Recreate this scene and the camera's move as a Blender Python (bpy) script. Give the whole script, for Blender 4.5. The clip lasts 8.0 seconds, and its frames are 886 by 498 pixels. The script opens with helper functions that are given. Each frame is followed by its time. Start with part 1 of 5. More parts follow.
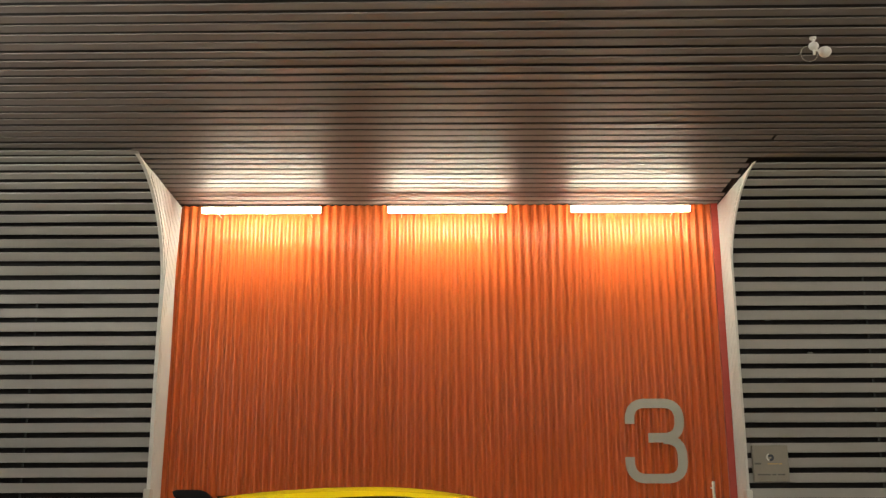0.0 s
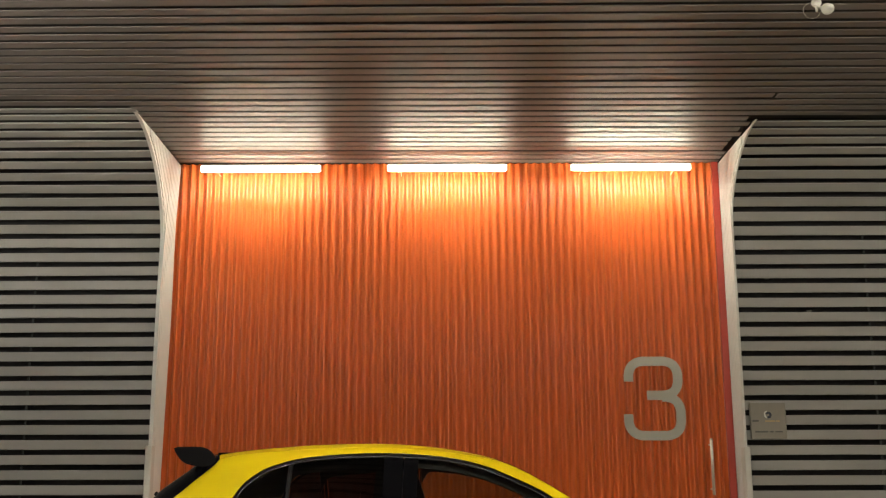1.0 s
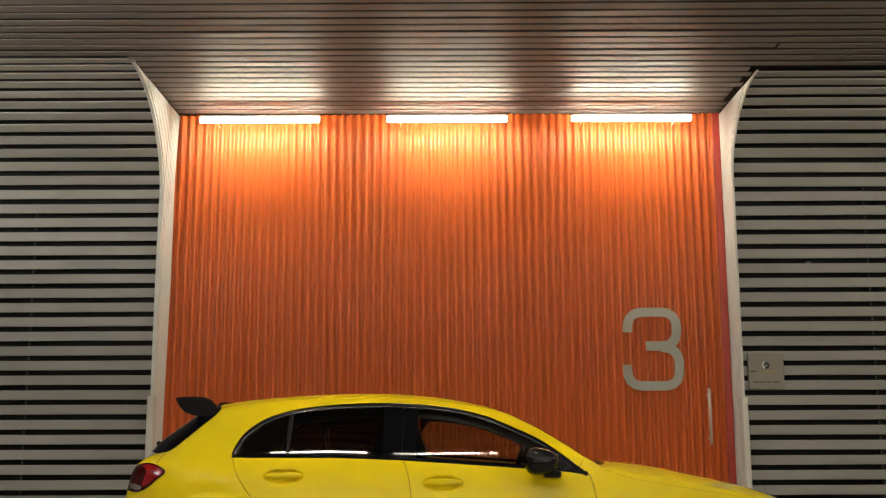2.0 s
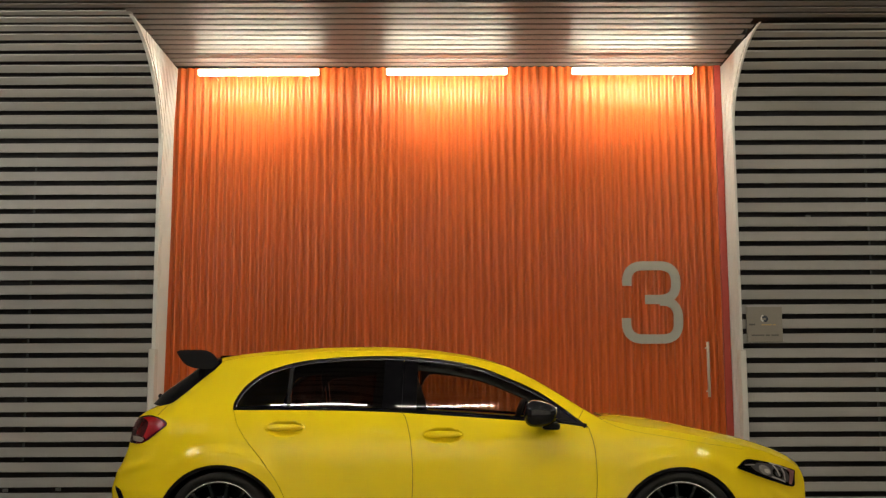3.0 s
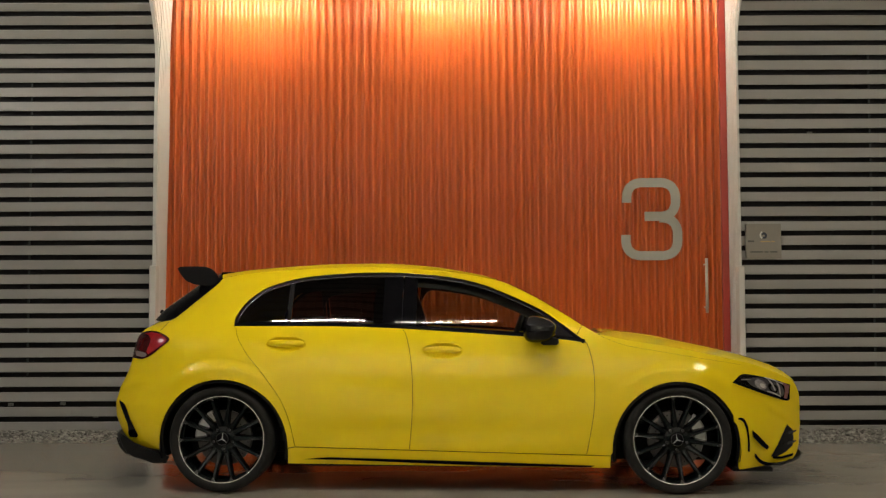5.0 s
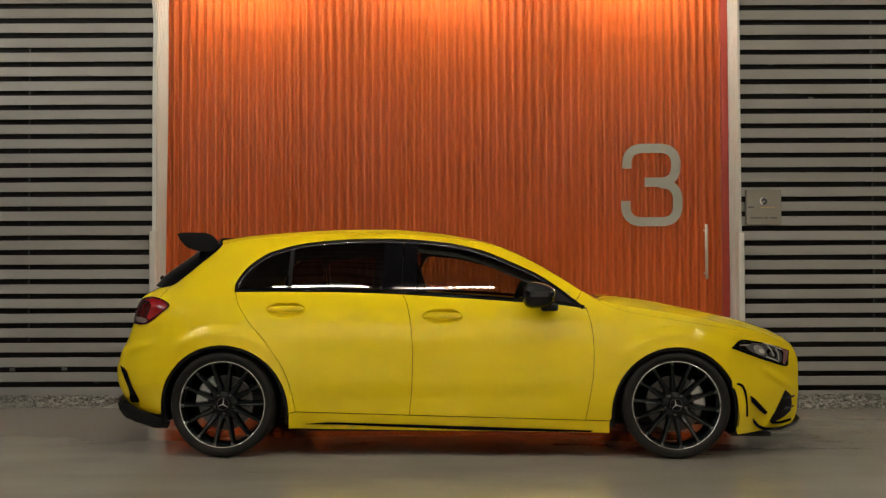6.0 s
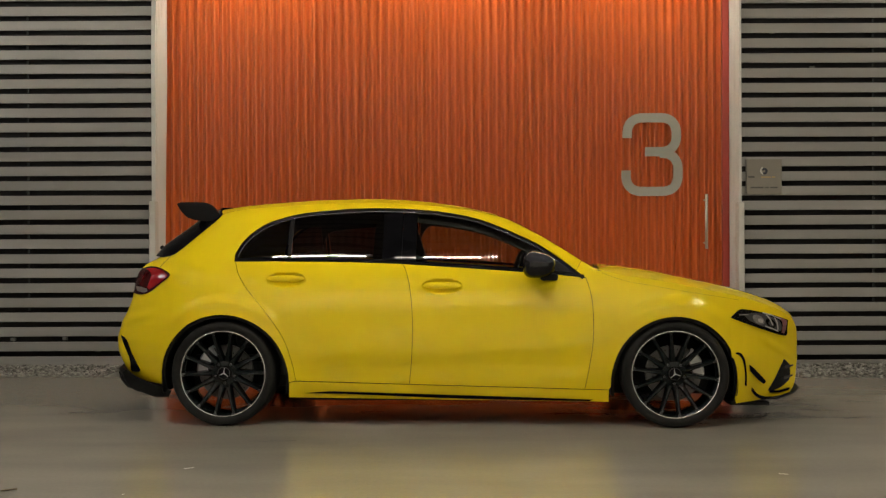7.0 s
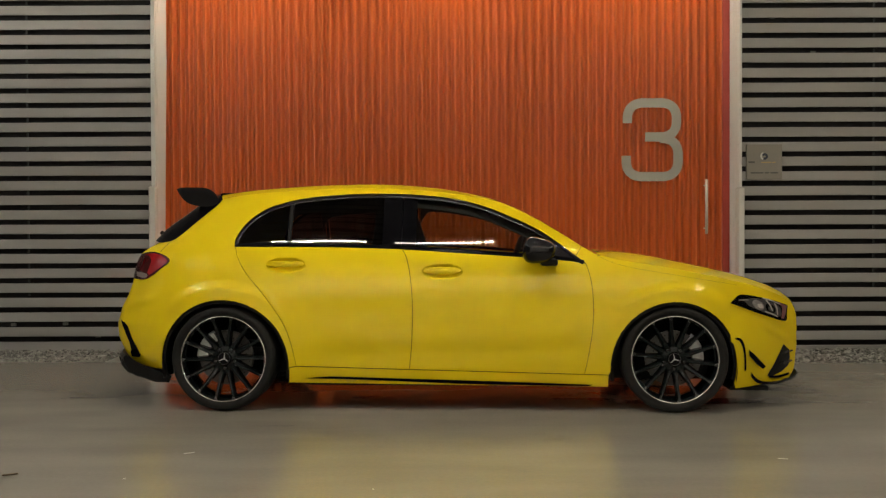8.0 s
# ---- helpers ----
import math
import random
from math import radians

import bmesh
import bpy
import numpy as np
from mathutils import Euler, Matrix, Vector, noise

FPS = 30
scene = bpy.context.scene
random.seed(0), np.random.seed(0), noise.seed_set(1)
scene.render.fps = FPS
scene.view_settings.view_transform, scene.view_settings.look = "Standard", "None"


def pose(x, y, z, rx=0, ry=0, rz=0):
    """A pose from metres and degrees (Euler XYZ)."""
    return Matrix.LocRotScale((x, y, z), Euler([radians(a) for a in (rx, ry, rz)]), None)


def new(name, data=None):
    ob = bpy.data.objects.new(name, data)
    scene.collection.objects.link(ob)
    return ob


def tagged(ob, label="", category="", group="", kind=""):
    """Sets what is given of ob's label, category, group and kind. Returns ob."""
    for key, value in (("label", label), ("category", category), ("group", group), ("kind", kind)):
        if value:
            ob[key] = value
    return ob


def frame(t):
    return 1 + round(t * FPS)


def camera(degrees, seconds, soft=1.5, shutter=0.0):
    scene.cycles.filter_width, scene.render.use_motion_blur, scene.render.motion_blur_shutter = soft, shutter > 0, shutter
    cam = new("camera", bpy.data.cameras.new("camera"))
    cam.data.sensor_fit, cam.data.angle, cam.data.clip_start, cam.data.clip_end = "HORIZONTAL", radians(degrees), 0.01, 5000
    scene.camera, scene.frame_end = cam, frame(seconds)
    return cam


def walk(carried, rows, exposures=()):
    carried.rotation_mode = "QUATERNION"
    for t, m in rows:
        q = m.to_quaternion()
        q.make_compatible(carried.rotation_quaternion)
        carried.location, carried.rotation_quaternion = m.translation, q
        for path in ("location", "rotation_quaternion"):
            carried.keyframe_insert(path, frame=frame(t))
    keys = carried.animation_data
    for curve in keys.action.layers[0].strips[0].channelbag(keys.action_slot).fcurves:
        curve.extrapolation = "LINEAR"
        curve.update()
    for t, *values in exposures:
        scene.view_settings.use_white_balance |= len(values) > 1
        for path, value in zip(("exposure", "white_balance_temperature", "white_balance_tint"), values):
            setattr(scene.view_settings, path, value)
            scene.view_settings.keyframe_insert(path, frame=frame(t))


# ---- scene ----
# ------------------------------------------------------------ camera: a tripod head that tilts down
cam = camera(44.16, 8.0, soft=1.3)
EYE = (0.0, 0.0, 1.10)
LEAN = -0.23
PITCH = [(0.0, 14.655), (0.5, 13.576), (1.0, 12.482), (1.5, 11.191), (3.0, 7.496), (3.5, 6.274), (4.0, 5.192),
         (4.5, 4.138), (6.0, 1.349), (6.5, 0.539), (7.0, -0.239), (7.5, -0.592), (8.0, -1.008)]
walk(cam, [(t, pose(*EYE, 90 + p, 0, 0) @ pose(0, 0, 0, 0, 0, LEAN)) for t, p in PITCH], [(0.0, 0.0), (8.0, 0.0)])

# ------------------------------------------------------------ world: night outside, the hall is lit by its own tubes and by added unseen ones
world = bpy.data.worlds.new("night")
scene.world = world
world.use_nodes = True
world.node_tree.nodes["Background"].inputs["Color"].default_value = (0.02, 0.024, 0.03, 1)
world.node_tree.nodes["Background"].inputs["Strength"].default_value = 0.2
DOOR_TUBE, HALL_TUBE, FILL_BARE_TUBE, FILL_TUBE = 99.0, 730.0, 80.0, 152.0
TUBE_COLOUR, HALL_COLOUR = (1.0, 0.97, 0.75), (1.0, 0.92, 0.76)

# ------------------------------------------------------------ measures of the hall
WALL_Y, DOOR_Y, CEIL_Z = 10.0, 10.4, 4.28
DOOR_L, DOOR_R = -2.65, 2.735


def floor_edge(x):
    """Far edge of the concrete floor, which runs a little askew to the walls."""
    return 9.016 - 0.041 * x


# ------------------------------------------------------------ helpers
def mesh_from(bm, name, mat=None, smooth=False):
    me = bpy.data.meshes.new(name)
    bm.normal_update()
    bm.to_mesh(me)
    bm.free()
    if mat:
        me.materials.append(mat)
    if smooth:
        for p in me.polygons:
            p.use_smooth = True
    return me


def part(name, bm, mat, parent=None, label="", smooth=False, at=None):
    me = bm if isinstance(bm, bpy.types.Mesh) else mesh_from(bm, name, mat, smooth)
    ob = new(name, me)
    if parent:
        ob.parent = parent
    if at is not None:
        ob.matrix_basis = at
    if label:
        ob["label"] = label
    return ob


def empty(name, at, label, category, group="", kind=""):
    ob = new(name)
    ob.empty_display_size = 0.1
    ob.matrix_basis = at
    return tagged(ob, label, category, group, kind)


def box(bm, x0, x1, y0, y1, z0, z1, bevel=0.0):
    r = bmesh.ops.create_cube(bm, size=1, matrix=Matrix.LocRotScale(((x0 + x1) / 2, (y0 + y1) / 2, (z0 + z1) / 2), None, (x1 - x0, y1 - y0, z1 - z0)))
    if bevel:
        edges = list({e for v in r["verts"] for e in v.link_edges})
        bmesh.ops.bevel(bm, geom=edges, offset=bevel, segments=2, affect="EDGES", profile=0.5)
    return bm


def rod(bm, a, b, r, n=16, r2=None):
    a, b = Vector(a), Vector(b)
    m = Matrix.Translation((a + b) / 2) @ (b - a).to_track_quat("Z", "Y").to_matrix().to_4x4()
    bmesh.ops.create_cone(bm, cap_ends=True, segments=n, radius1=r, radius2=r if r2 is None else r2, depth=(b - a).length, matrix=m)
    return bm


def prism(bm, outline, axis, lo, hi):
    """Extrudes a 2D outline along x, y or z."""
    put = {"x": lambda u, v, w: (w, u, v), "y": lambda u, v, w: (u, w, v), "z": lambda u, v, w: (u, v, w)}[axis]
    a = [bm.verts.new(put(u, v, lo)) for u, v in outline]
    b = [bm.verts.new(put(u, v, hi)) for u, v in outline]
    n = len(a)
    bm.faces.new(a)
    bm.faces.new(b[::-1])
    for i in range(n):
        bm.faces.new((a[i], b[i], b[(i + 1) % n], a[(i + 1) % n]))
    bmesh.ops.recalc_face_normals(bm, faces=bm.faces)
    return bm


# ------------------------------------------------------------ materials
def material(name, colour, rough=0.5, metal=0.0, spread=0.08, scale=3.0, grain=60.0, bump=0.0, coat=0.0, stretch=(1, 1, 1), wear=0.0, random_tone=0.0, spec=0.5):
    m = bpy.data.materials.new(name)
    m.use_nodes = True
    nt = m.node_tree
    b = nt.nodes["Principled BSDF"]
    b.inputs["Roughness"].default_value = rough
    b.inputs["Metallic"].default_value = metal
    b.inputs["Coat Weight"].default_value = coat
    b.inputs["Coat Roughness"].default_value = 0.03
    b.inputs["Specular IOR Level"].default_value = spec
    tex = nt.nodes.new("ShaderNodeTexCoord")
    mp = nt.nodes.new("ShaderNodeMapping")
    mp.inputs["Scale"].default_value = stretch
    nt.links.new(tex.outputs["Object"], mp.inputs["Vector"])
    big = nt.nodes.new("ShaderNodeTexNoise")
    big.inputs["Scale"].default_value = scale
    big.inputs["Detail"].default_value = 5
    fine = nt.nodes.new("ShaderNodeTexNoise")
    fine.inputs["Scale"].default_value = grain
    fine.inputs["Detail"].default_value = 3
    for n in (big, fine):
        nt.links.new(mp.outputs["Vector"], n.inputs["Vector"])
    mixed = nt.nodes.new("ShaderNodeMath")
    mixed.operation = "MULTIPLY_ADD"
    nt.links.new(fine.outputs["Fac"], mixed.inputs[0])
    mixed.inputs[1].default_value = 0.4
    nt.links.new(big.outputs["Fac"], mixed.inputs[2])
    ramp = nt.nodes.new("ShaderNodeMapRange")
    ramp.inputs["From Min"].default_value, ramp.inputs["From Max"].default_value = 0.4, 1.0
    ramp.inputs["To Min"].default_value, ramp.inputs["To Max"].default_value = 1 - spread, 1 + spread
    nt.links.new(mixed.outputs[0], ramp.inputs["Value"])
    value = ramp.outputs["Result"]
    if random_tone:
        info = nt.nodes.new("ShaderNodeObjectInfo")
        tone = nt.nodes.new("ShaderNodeMapRange")
        tone.inputs["To Min"].default_value, tone.inputs["To Max"].default_value = 1 - random_tone, 1 + random_tone
        nt.links.new(info.outputs["Random"], tone.inputs["Value"])
        times = nt.nodes.new("ShaderNodeMath")
        times.operation = "MULTIPLY"
        nt.links.new(value, times.inputs[0])
        nt.links.new(tone.outputs["Result"], times.inputs[1])
        value = times.outputs[0]
    col = nt.nodes.new("ShaderNodeVectorMath")
    col.operation = "SCALE"
    col.inputs[0].default_value = colour
    nt.links.new(value, col.inputs["Scale"])
    nt.links.new(col.outputs["Vector"], b.inputs["Base Color"])
    rr = nt.nodes.new("ShaderNodeMapRange")
    rr.inputs["To Min"].default_value, rr.inputs["To Max"].default_value = max(0.02, rough - wear), min(1, rough + wear)
    rr.inputs["From Min"].default_value, rr.inputs["From Max"].default_value = 0.3, 0.7
    nt.links.new(big.outputs["Fac"], rr.inputs["Value"])
    nt.links.new(rr.outputs["Result"], b.inputs["Roughness"])
    if bump:
        bp = nt.nodes.new("ShaderNodeBump")
        bp.inputs["Strength"].default_value = bump
        bp.inputs["Distance"].default_value = 0.01
        nt.links.new(fine.outputs["Fac"], bp.inputs["Height"])
        nt.links.new(bp.outputs["Normal"], b.inputs["Normal"])
    return m


def glow(name, colour, strength):
    m = bpy.data.materials.new(name)
    m.use_nodes = True
    b = m.node_tree.nodes["Principled BSDF"]
    b.inputs["Base Color"].default_value = (0.8, 0.8, 0.8, 1)
    b.inputs["Emission Color"].default_value = (*colour, 1)
    b.inputs["Emission Strength"].default_value = strength
    return m


M_SLAT = material("painted_slat", (0.297, 0.286, 0.267), 0.42, 0.0, 0.07, 2.0, 40, 0.03, stretch=(0.3, 4, 4), wear=0.06, random_tone=0.05)
M_CEIL = material("painted_ceiling_slat", (0.188, 0.166, 0.158), 0.46, 0.0, 0.08, 2.0, 40, 0.02, stretch=(0.3, 4, 4), wear=0.06, spec=0.15)
M_VOID = material("black_lining", (0.020, 0.019, 0.020), 0.9)
M_DOOR = material("orange_sheet", (0.525, 0.102, 0.018), 0.34, 0.0, 0.03, 1.5, 30, 0.005, stretch=(1, 1, 0.3), wear=0.0, spec=0.34)
M_RED = material("red_edge", (0.42, 0.052, 0.036), 0.35, 0.0, 0.05)
M_JAMB = material("white_cheek", (0.66, 0.665, 0.635), 0.45, 0.0, 0.06, 3, 50, 0.02, wear=0.05)
M_GUARD = material("grey_guard", (0.55, 0.535, 0.49), 0.45, 0.0, 0.05)


def concrete(name, pale, dark, rough):
    """Worn power-floated concrete: broad soft stains, faint trowel streaks, fine grain."""
    m = bpy.data.materials.new(name)
    m.use_nodes = True
    nt = m.node_tree
    b = nt.nodes["Principled BSDF"]
    b.inputs["Specular IOR Level"].default_value = 0.62
    tex = nt.nodes.new("ShaderNodeTexCoord")

    def noise(scale, detail, stretch):
        mp = nt.nodes.new("ShaderNodeMapping")
        mp.inputs["Scale"].default_value = stretch
        nt.links.new(tex.outputs["Object"], mp.inputs["Vector"])
        n = nt.nodes.new("ShaderNodeTexNoise")
        n.inputs["Scale"].default_value = scale
        n.inputs["Detail"].default_value = detail
        nt.links.new(mp.outputs["Vector"], n.inputs["Vector"])
        return n.outputs["Fac"]

    def plus(a, k, c):
        n = nt.nodes.new("ShaderNodeMath")
        n.operation = "MULTIPLY_ADD"
        nt.links.new(a, n.inputs[0])
        n.inputs[1].default_value = k
        if isinstance(c, float):
            n.inputs[2].default_value = c
        else:
            nt.links.new(c, n.inputs[2])
        return n.outputs[0]

    stain, streak, grain = noise(0.55, 3, (1, 1, 1)), noise(1.3, 4, (0.5, 1.8, 1)), noise(45, 2, (1, 1, 1))
    fac = plus(stain, 1.5, plus(streak, 0.9, plus(grain, 0.25, -0.85)))
    mix = nt.nodes.new("ShaderNodeMix")
    mix.data_type = "RGBA"
    mix.inputs[6].default_value = (*dark, 1)
    mix.inputs[7].default_value = (*pale, 1)
    nt.links.new(fac, mix.inputs[0])
    nt.links.new(mix.outputs[2], b.inputs["Base Color"])
    b.inputs["Roughness"].default_value = rough
    return m


M_CONC = concrete("polished_concrete", (0.350, 0.320, 0.268), (0.190, 0.180, 0.152), 0.19)
M_APRON = material("apron_concrete", (0.20, 0.185, 0.16), 0.35, 0.0, 0.1, 2, 40, 0.06)
M_STONE = material("gravel_stone", (0.24, 0.235, 0.22), 0.85, 0.0, 0.25, 9, 60, 0.2)
M_PLAIN = material("plain_wall", (0.30, 0.29, 0.26), 0.7, 0.0, 0.1, 1, 20, 0.02)
M_TUBE = glow("warm_tube", TUBE_COLOUR, DOOR_TUBE)
M_HALL = glow("hall_tube", HALL_COLOUR, HALL_TUBE)
M_FILL_BARE = glow("fill_bare_tube", HALL_COLOUR, FILL_BARE_TUBE * 1.55)
M_FILL_COOL = glow("fill_cool_tube", (0.96, 1.0, 1.0), FILL_BARE_TUBE * 1.0)
M_FILL_WASH = glow("fill_wash_tube", HALL_COLOUR, FILL_TUBE)
M_FILL_UP = glow("fill_uplight_tube", HALL_COLOUR, FILL_TUBE * 2.1)
M_BOUNCE = material("bounce_wall", (0.55, 0.54, 0.51), 0.8, 0.0, 0.05, 1, 20, 0.02)
M_STEEL = material("brushed_steel", (0.62, 0.60, 0.56), 0.32, 1.0, 0.05, 3, 80, 0.03)
M_NUMBER = material("grey_number_sheet", (0.36, 0.35, 0.30), 0.5, 0.0, 0.05, 4, 60)
M_WHITE = material("white_plastic", (0.75, 0.74, 0.70), 0.45)
M_CLIP = material("dull_clip", (0.13, 0.13, 0.12), 0.6)
M_BATTEN = material("dark_batten", (0.030, 0.030, 0.032), 0.5)

# ------------------------------------------------------------ floor, apron, plain walls behind the camera
HALL_X = 11.0
bm = prism(bmesh.new(), [(-HALL_X, -4.2), (HALL_X, -4.2), (HALL_X, floor_edge(HALL_X)), (-HALL_X, floor_edge(-HALL_X))], "z", -0.15, 0.0)
floor = tagged(part("floor", bm, M_CONC), "smooth grey-beige polished concrete floor", "floor", kind="structure")
M_CRACK = material("dark_crack", (0.05, 0.047, 0.040), 0.6)
M_SPECK = material("pale_speck", (0.62, 0.60, 0.55), 0.6)
mark = bmesh.new()
for i in range(12):
    x, y = -1.09 + 0.021 * i, 6.125 + 0.006 * math.sin(1.3 * i) + 0.001 * i
    box(mark, x, x + 0.0215, y - 0.0028, y + 0.0028, -0.001, 0.0006)
part("crack", mark, M_CRACK, floor, "fine dark crack in the concrete")
for x, y, w, turn in ((-1.42, 4.83, 0.012, 20), (-1.26, 5.39, 0.055, 35), (-0.30, 4.62, 0.010, 0), (1.62, 5.20, 0.045, -15)):
    part("scuff", box(bmesh.new(), -w / 2, w / 2, -0.003, 0.003, -0.001, 0.0006), M_SPECK, floor, "pale scuff on the concrete", at=pose(x, y, 0, 0, 0, turn))
bm = prism(bmesh.new(), [(-2.86, floor_edge(-2.86) + 0.004), (2.90, floor_edge(2.90) + 0.004), (2.90, DOOR_Y + 0.3), (-2.86, DOOR_Y + 0.3)], "z", -0.15, -0.004)
tagged(part("pavement", bm, M_APRON), "pale concrete apron in front of the orange door", "pavement", kind="structure")
bm = box(bmesh.new(), -HALL_X, HALL_X, 8.4, DOOR_Y + 0.8, -0.35, -0.16)
tagged(part("ground", bm, M_VOID), "dark ground under the gravel strip", "ground", kind="structure")
# unseen wall behind the camera, made pale to bounce fill light onto the car
bm = box(bmesh.new(), -HALL_X, HALL_X, -4.2, -4.0, -0.15, CEIL_Z + 0.3)
tagged(part("wall_south", bm, M_BOUNCE), "unseen pale wall closing the hall, added to bounce fill light", "wall", kind="structure")
for nm, x0, x1 in (("wall_west", -HALL_X - 0.2, -HALL_X), ("wall_east", HALL_X, HALL_X + 0.2)):
    bm = box(bmesh.new(), x0, x1, -4.2, DOOR_Y + 0.8, -0.15, CEIL_Z + 0.3)
    tagged(part(nm, bm, M_PLAIN), "plain grey wall closing the hall", "wall", kind="structure")

# ------------------------------------------------------------ ceiling: one mesh of slats under a black lining
SLAT, GAP = 0.098, 0.048
rnd = random.Random(4)


def slat_profile(w, d):
    """Cross-section of a slat, wide along u and deep along v, with folded lips."""
    h, r = w / 2, min(0.005, d * 0.6)
    return [(-h, d), (-h, r), (-h + r, 0), (h - r, 0), (h, r), (h, d)]


def slat_mesh(bm, x0, x1, at, w=SLAT, d=0.03, wave=0.0, n=1, skew=0.0):
    """A slat along x; at: function of (u, v) to (y, z). wave: unevenness along its length; skew: how far it strays in y for each metre."""
    prof = slat_profile(w, d)
    ph = rnd.random() * 6.28
    rings = []
    for i in range(n + 1):
        x = x0 + (x1 - x0) * i / n
        dv = wave * (math.sin(x * 1.7 + ph) + 0.6 * math.sin(x * 4.3 + 2 * ph))
        rings.append([bm.verts.new((x, at(u + dv, v + 0.5 * dv)[0] + skew * x, at(u + dv, v + 0.5 * dv)[1])) for u, v in prof])
    for a, b in zip(rings, rings[1:]):
        for j in range(len(prof)):
            k = (j + 1) % len(prof)
            bm.faces.new((a[j], b[j], b[k], a[k]))
    bm.faces.new(rings[0])
    bm.faces.new(rings[-1][::-1])


# each side's cove: where the flat ceiling turns down, the drop of the turn, the fullness of its curve, the place of the first gap and the pitch
COVES = {"left": (8.82, 0.95, 1.75, (0.1042, 0.13531, -0.0000327)), "right": (9.08, 0.72, 1.85, (0.1770, 0.13281, 0.0001096))}
bm = bmesh.new()
for k in range(-16, 84):
    # the slats fan out a little: their pitch is wider at one end of the hall
    fan = min(k, 16)
    y = 8.130 - 0.1395 * k
    skew = -0.00102 * fan
    if y > DOOR_Y + 0.2 or y < -4.0:
        continue
    x0, x1 = -HALL_X, HALL_X
    if y > COVES["left"][0] - 0.02:
        x0 = DOOR_L + 0.004
    if y > COVES["right"][0] - 0.02:
        x1 = DOOR_R - 0.004 - rnd.choice((0.0, 0.0, 0.05, 0.12))
    spans = [(x0, x1, 0.0)] if k != -3 else [(x0, 2.74, -0.012), (2.77, x1, 0.0)]
    tip, lift = math.radians(rnd.uniform(-1.6, 1.6)), rnd.uniform(-0.002, 0.002)
    for xa, xb, push in spans:
        slat_mesh(bm, xa, xb, lambda u, v, y=y + push, c=math.cos(tip), s=math.sin(tip), h=lift: (y + u * c - v * s, CEIL_Z + h + u * s + v * c), w=SLAT + rnd.uniform(-0.006, 0.004), d=0.006, wave=0.0035 if y > 5 else 0, n=40 if y > 5 else 1, skew=skew)
bmesh.ops.recalc_face_normals(bm, faces=bm.faces)
tagged(part("ceiling", bm, M_CEIL), "grey-beige painted metal slat ceiling with dark gaps", "ceiling", kind="structure")
bm = box(bmesh.new(), -HALL_X, HALL_X, -4.2, DOOR_Y + 0.8, CEIL_Z + 0.08, CEIL_Z + 0.3)
tagged(part("ceiling_lining", bm, M_VOID), "black lining above the ceiling slats", "ceiling", kind="structure")

# ------------------------------------------------------------ slatted side walls that turn into the ceiling by a cove
def cove(side, a):
    """Point of a side's cove at angle a: 0 on the wall, 90 degrees at the ceiling."""
    turn_y, drop, e, _ = COVES[side]
    yy = turn_y + (WALL_Y + 0.08 - turn_y) * abs(math.cos(a)) ** (2 / e)
    zz = CEIL_Z - drop + drop * abs(math.sin(a)) ** (2 / e)
    return yy, zz


def lean_in(side, z):
    """How far the edge of the recess leans inwards at a height."""
    return 0.05 * max(0.0, min(1.0, (z - 3.2) / 1.08)) if side == "left" else 0.0


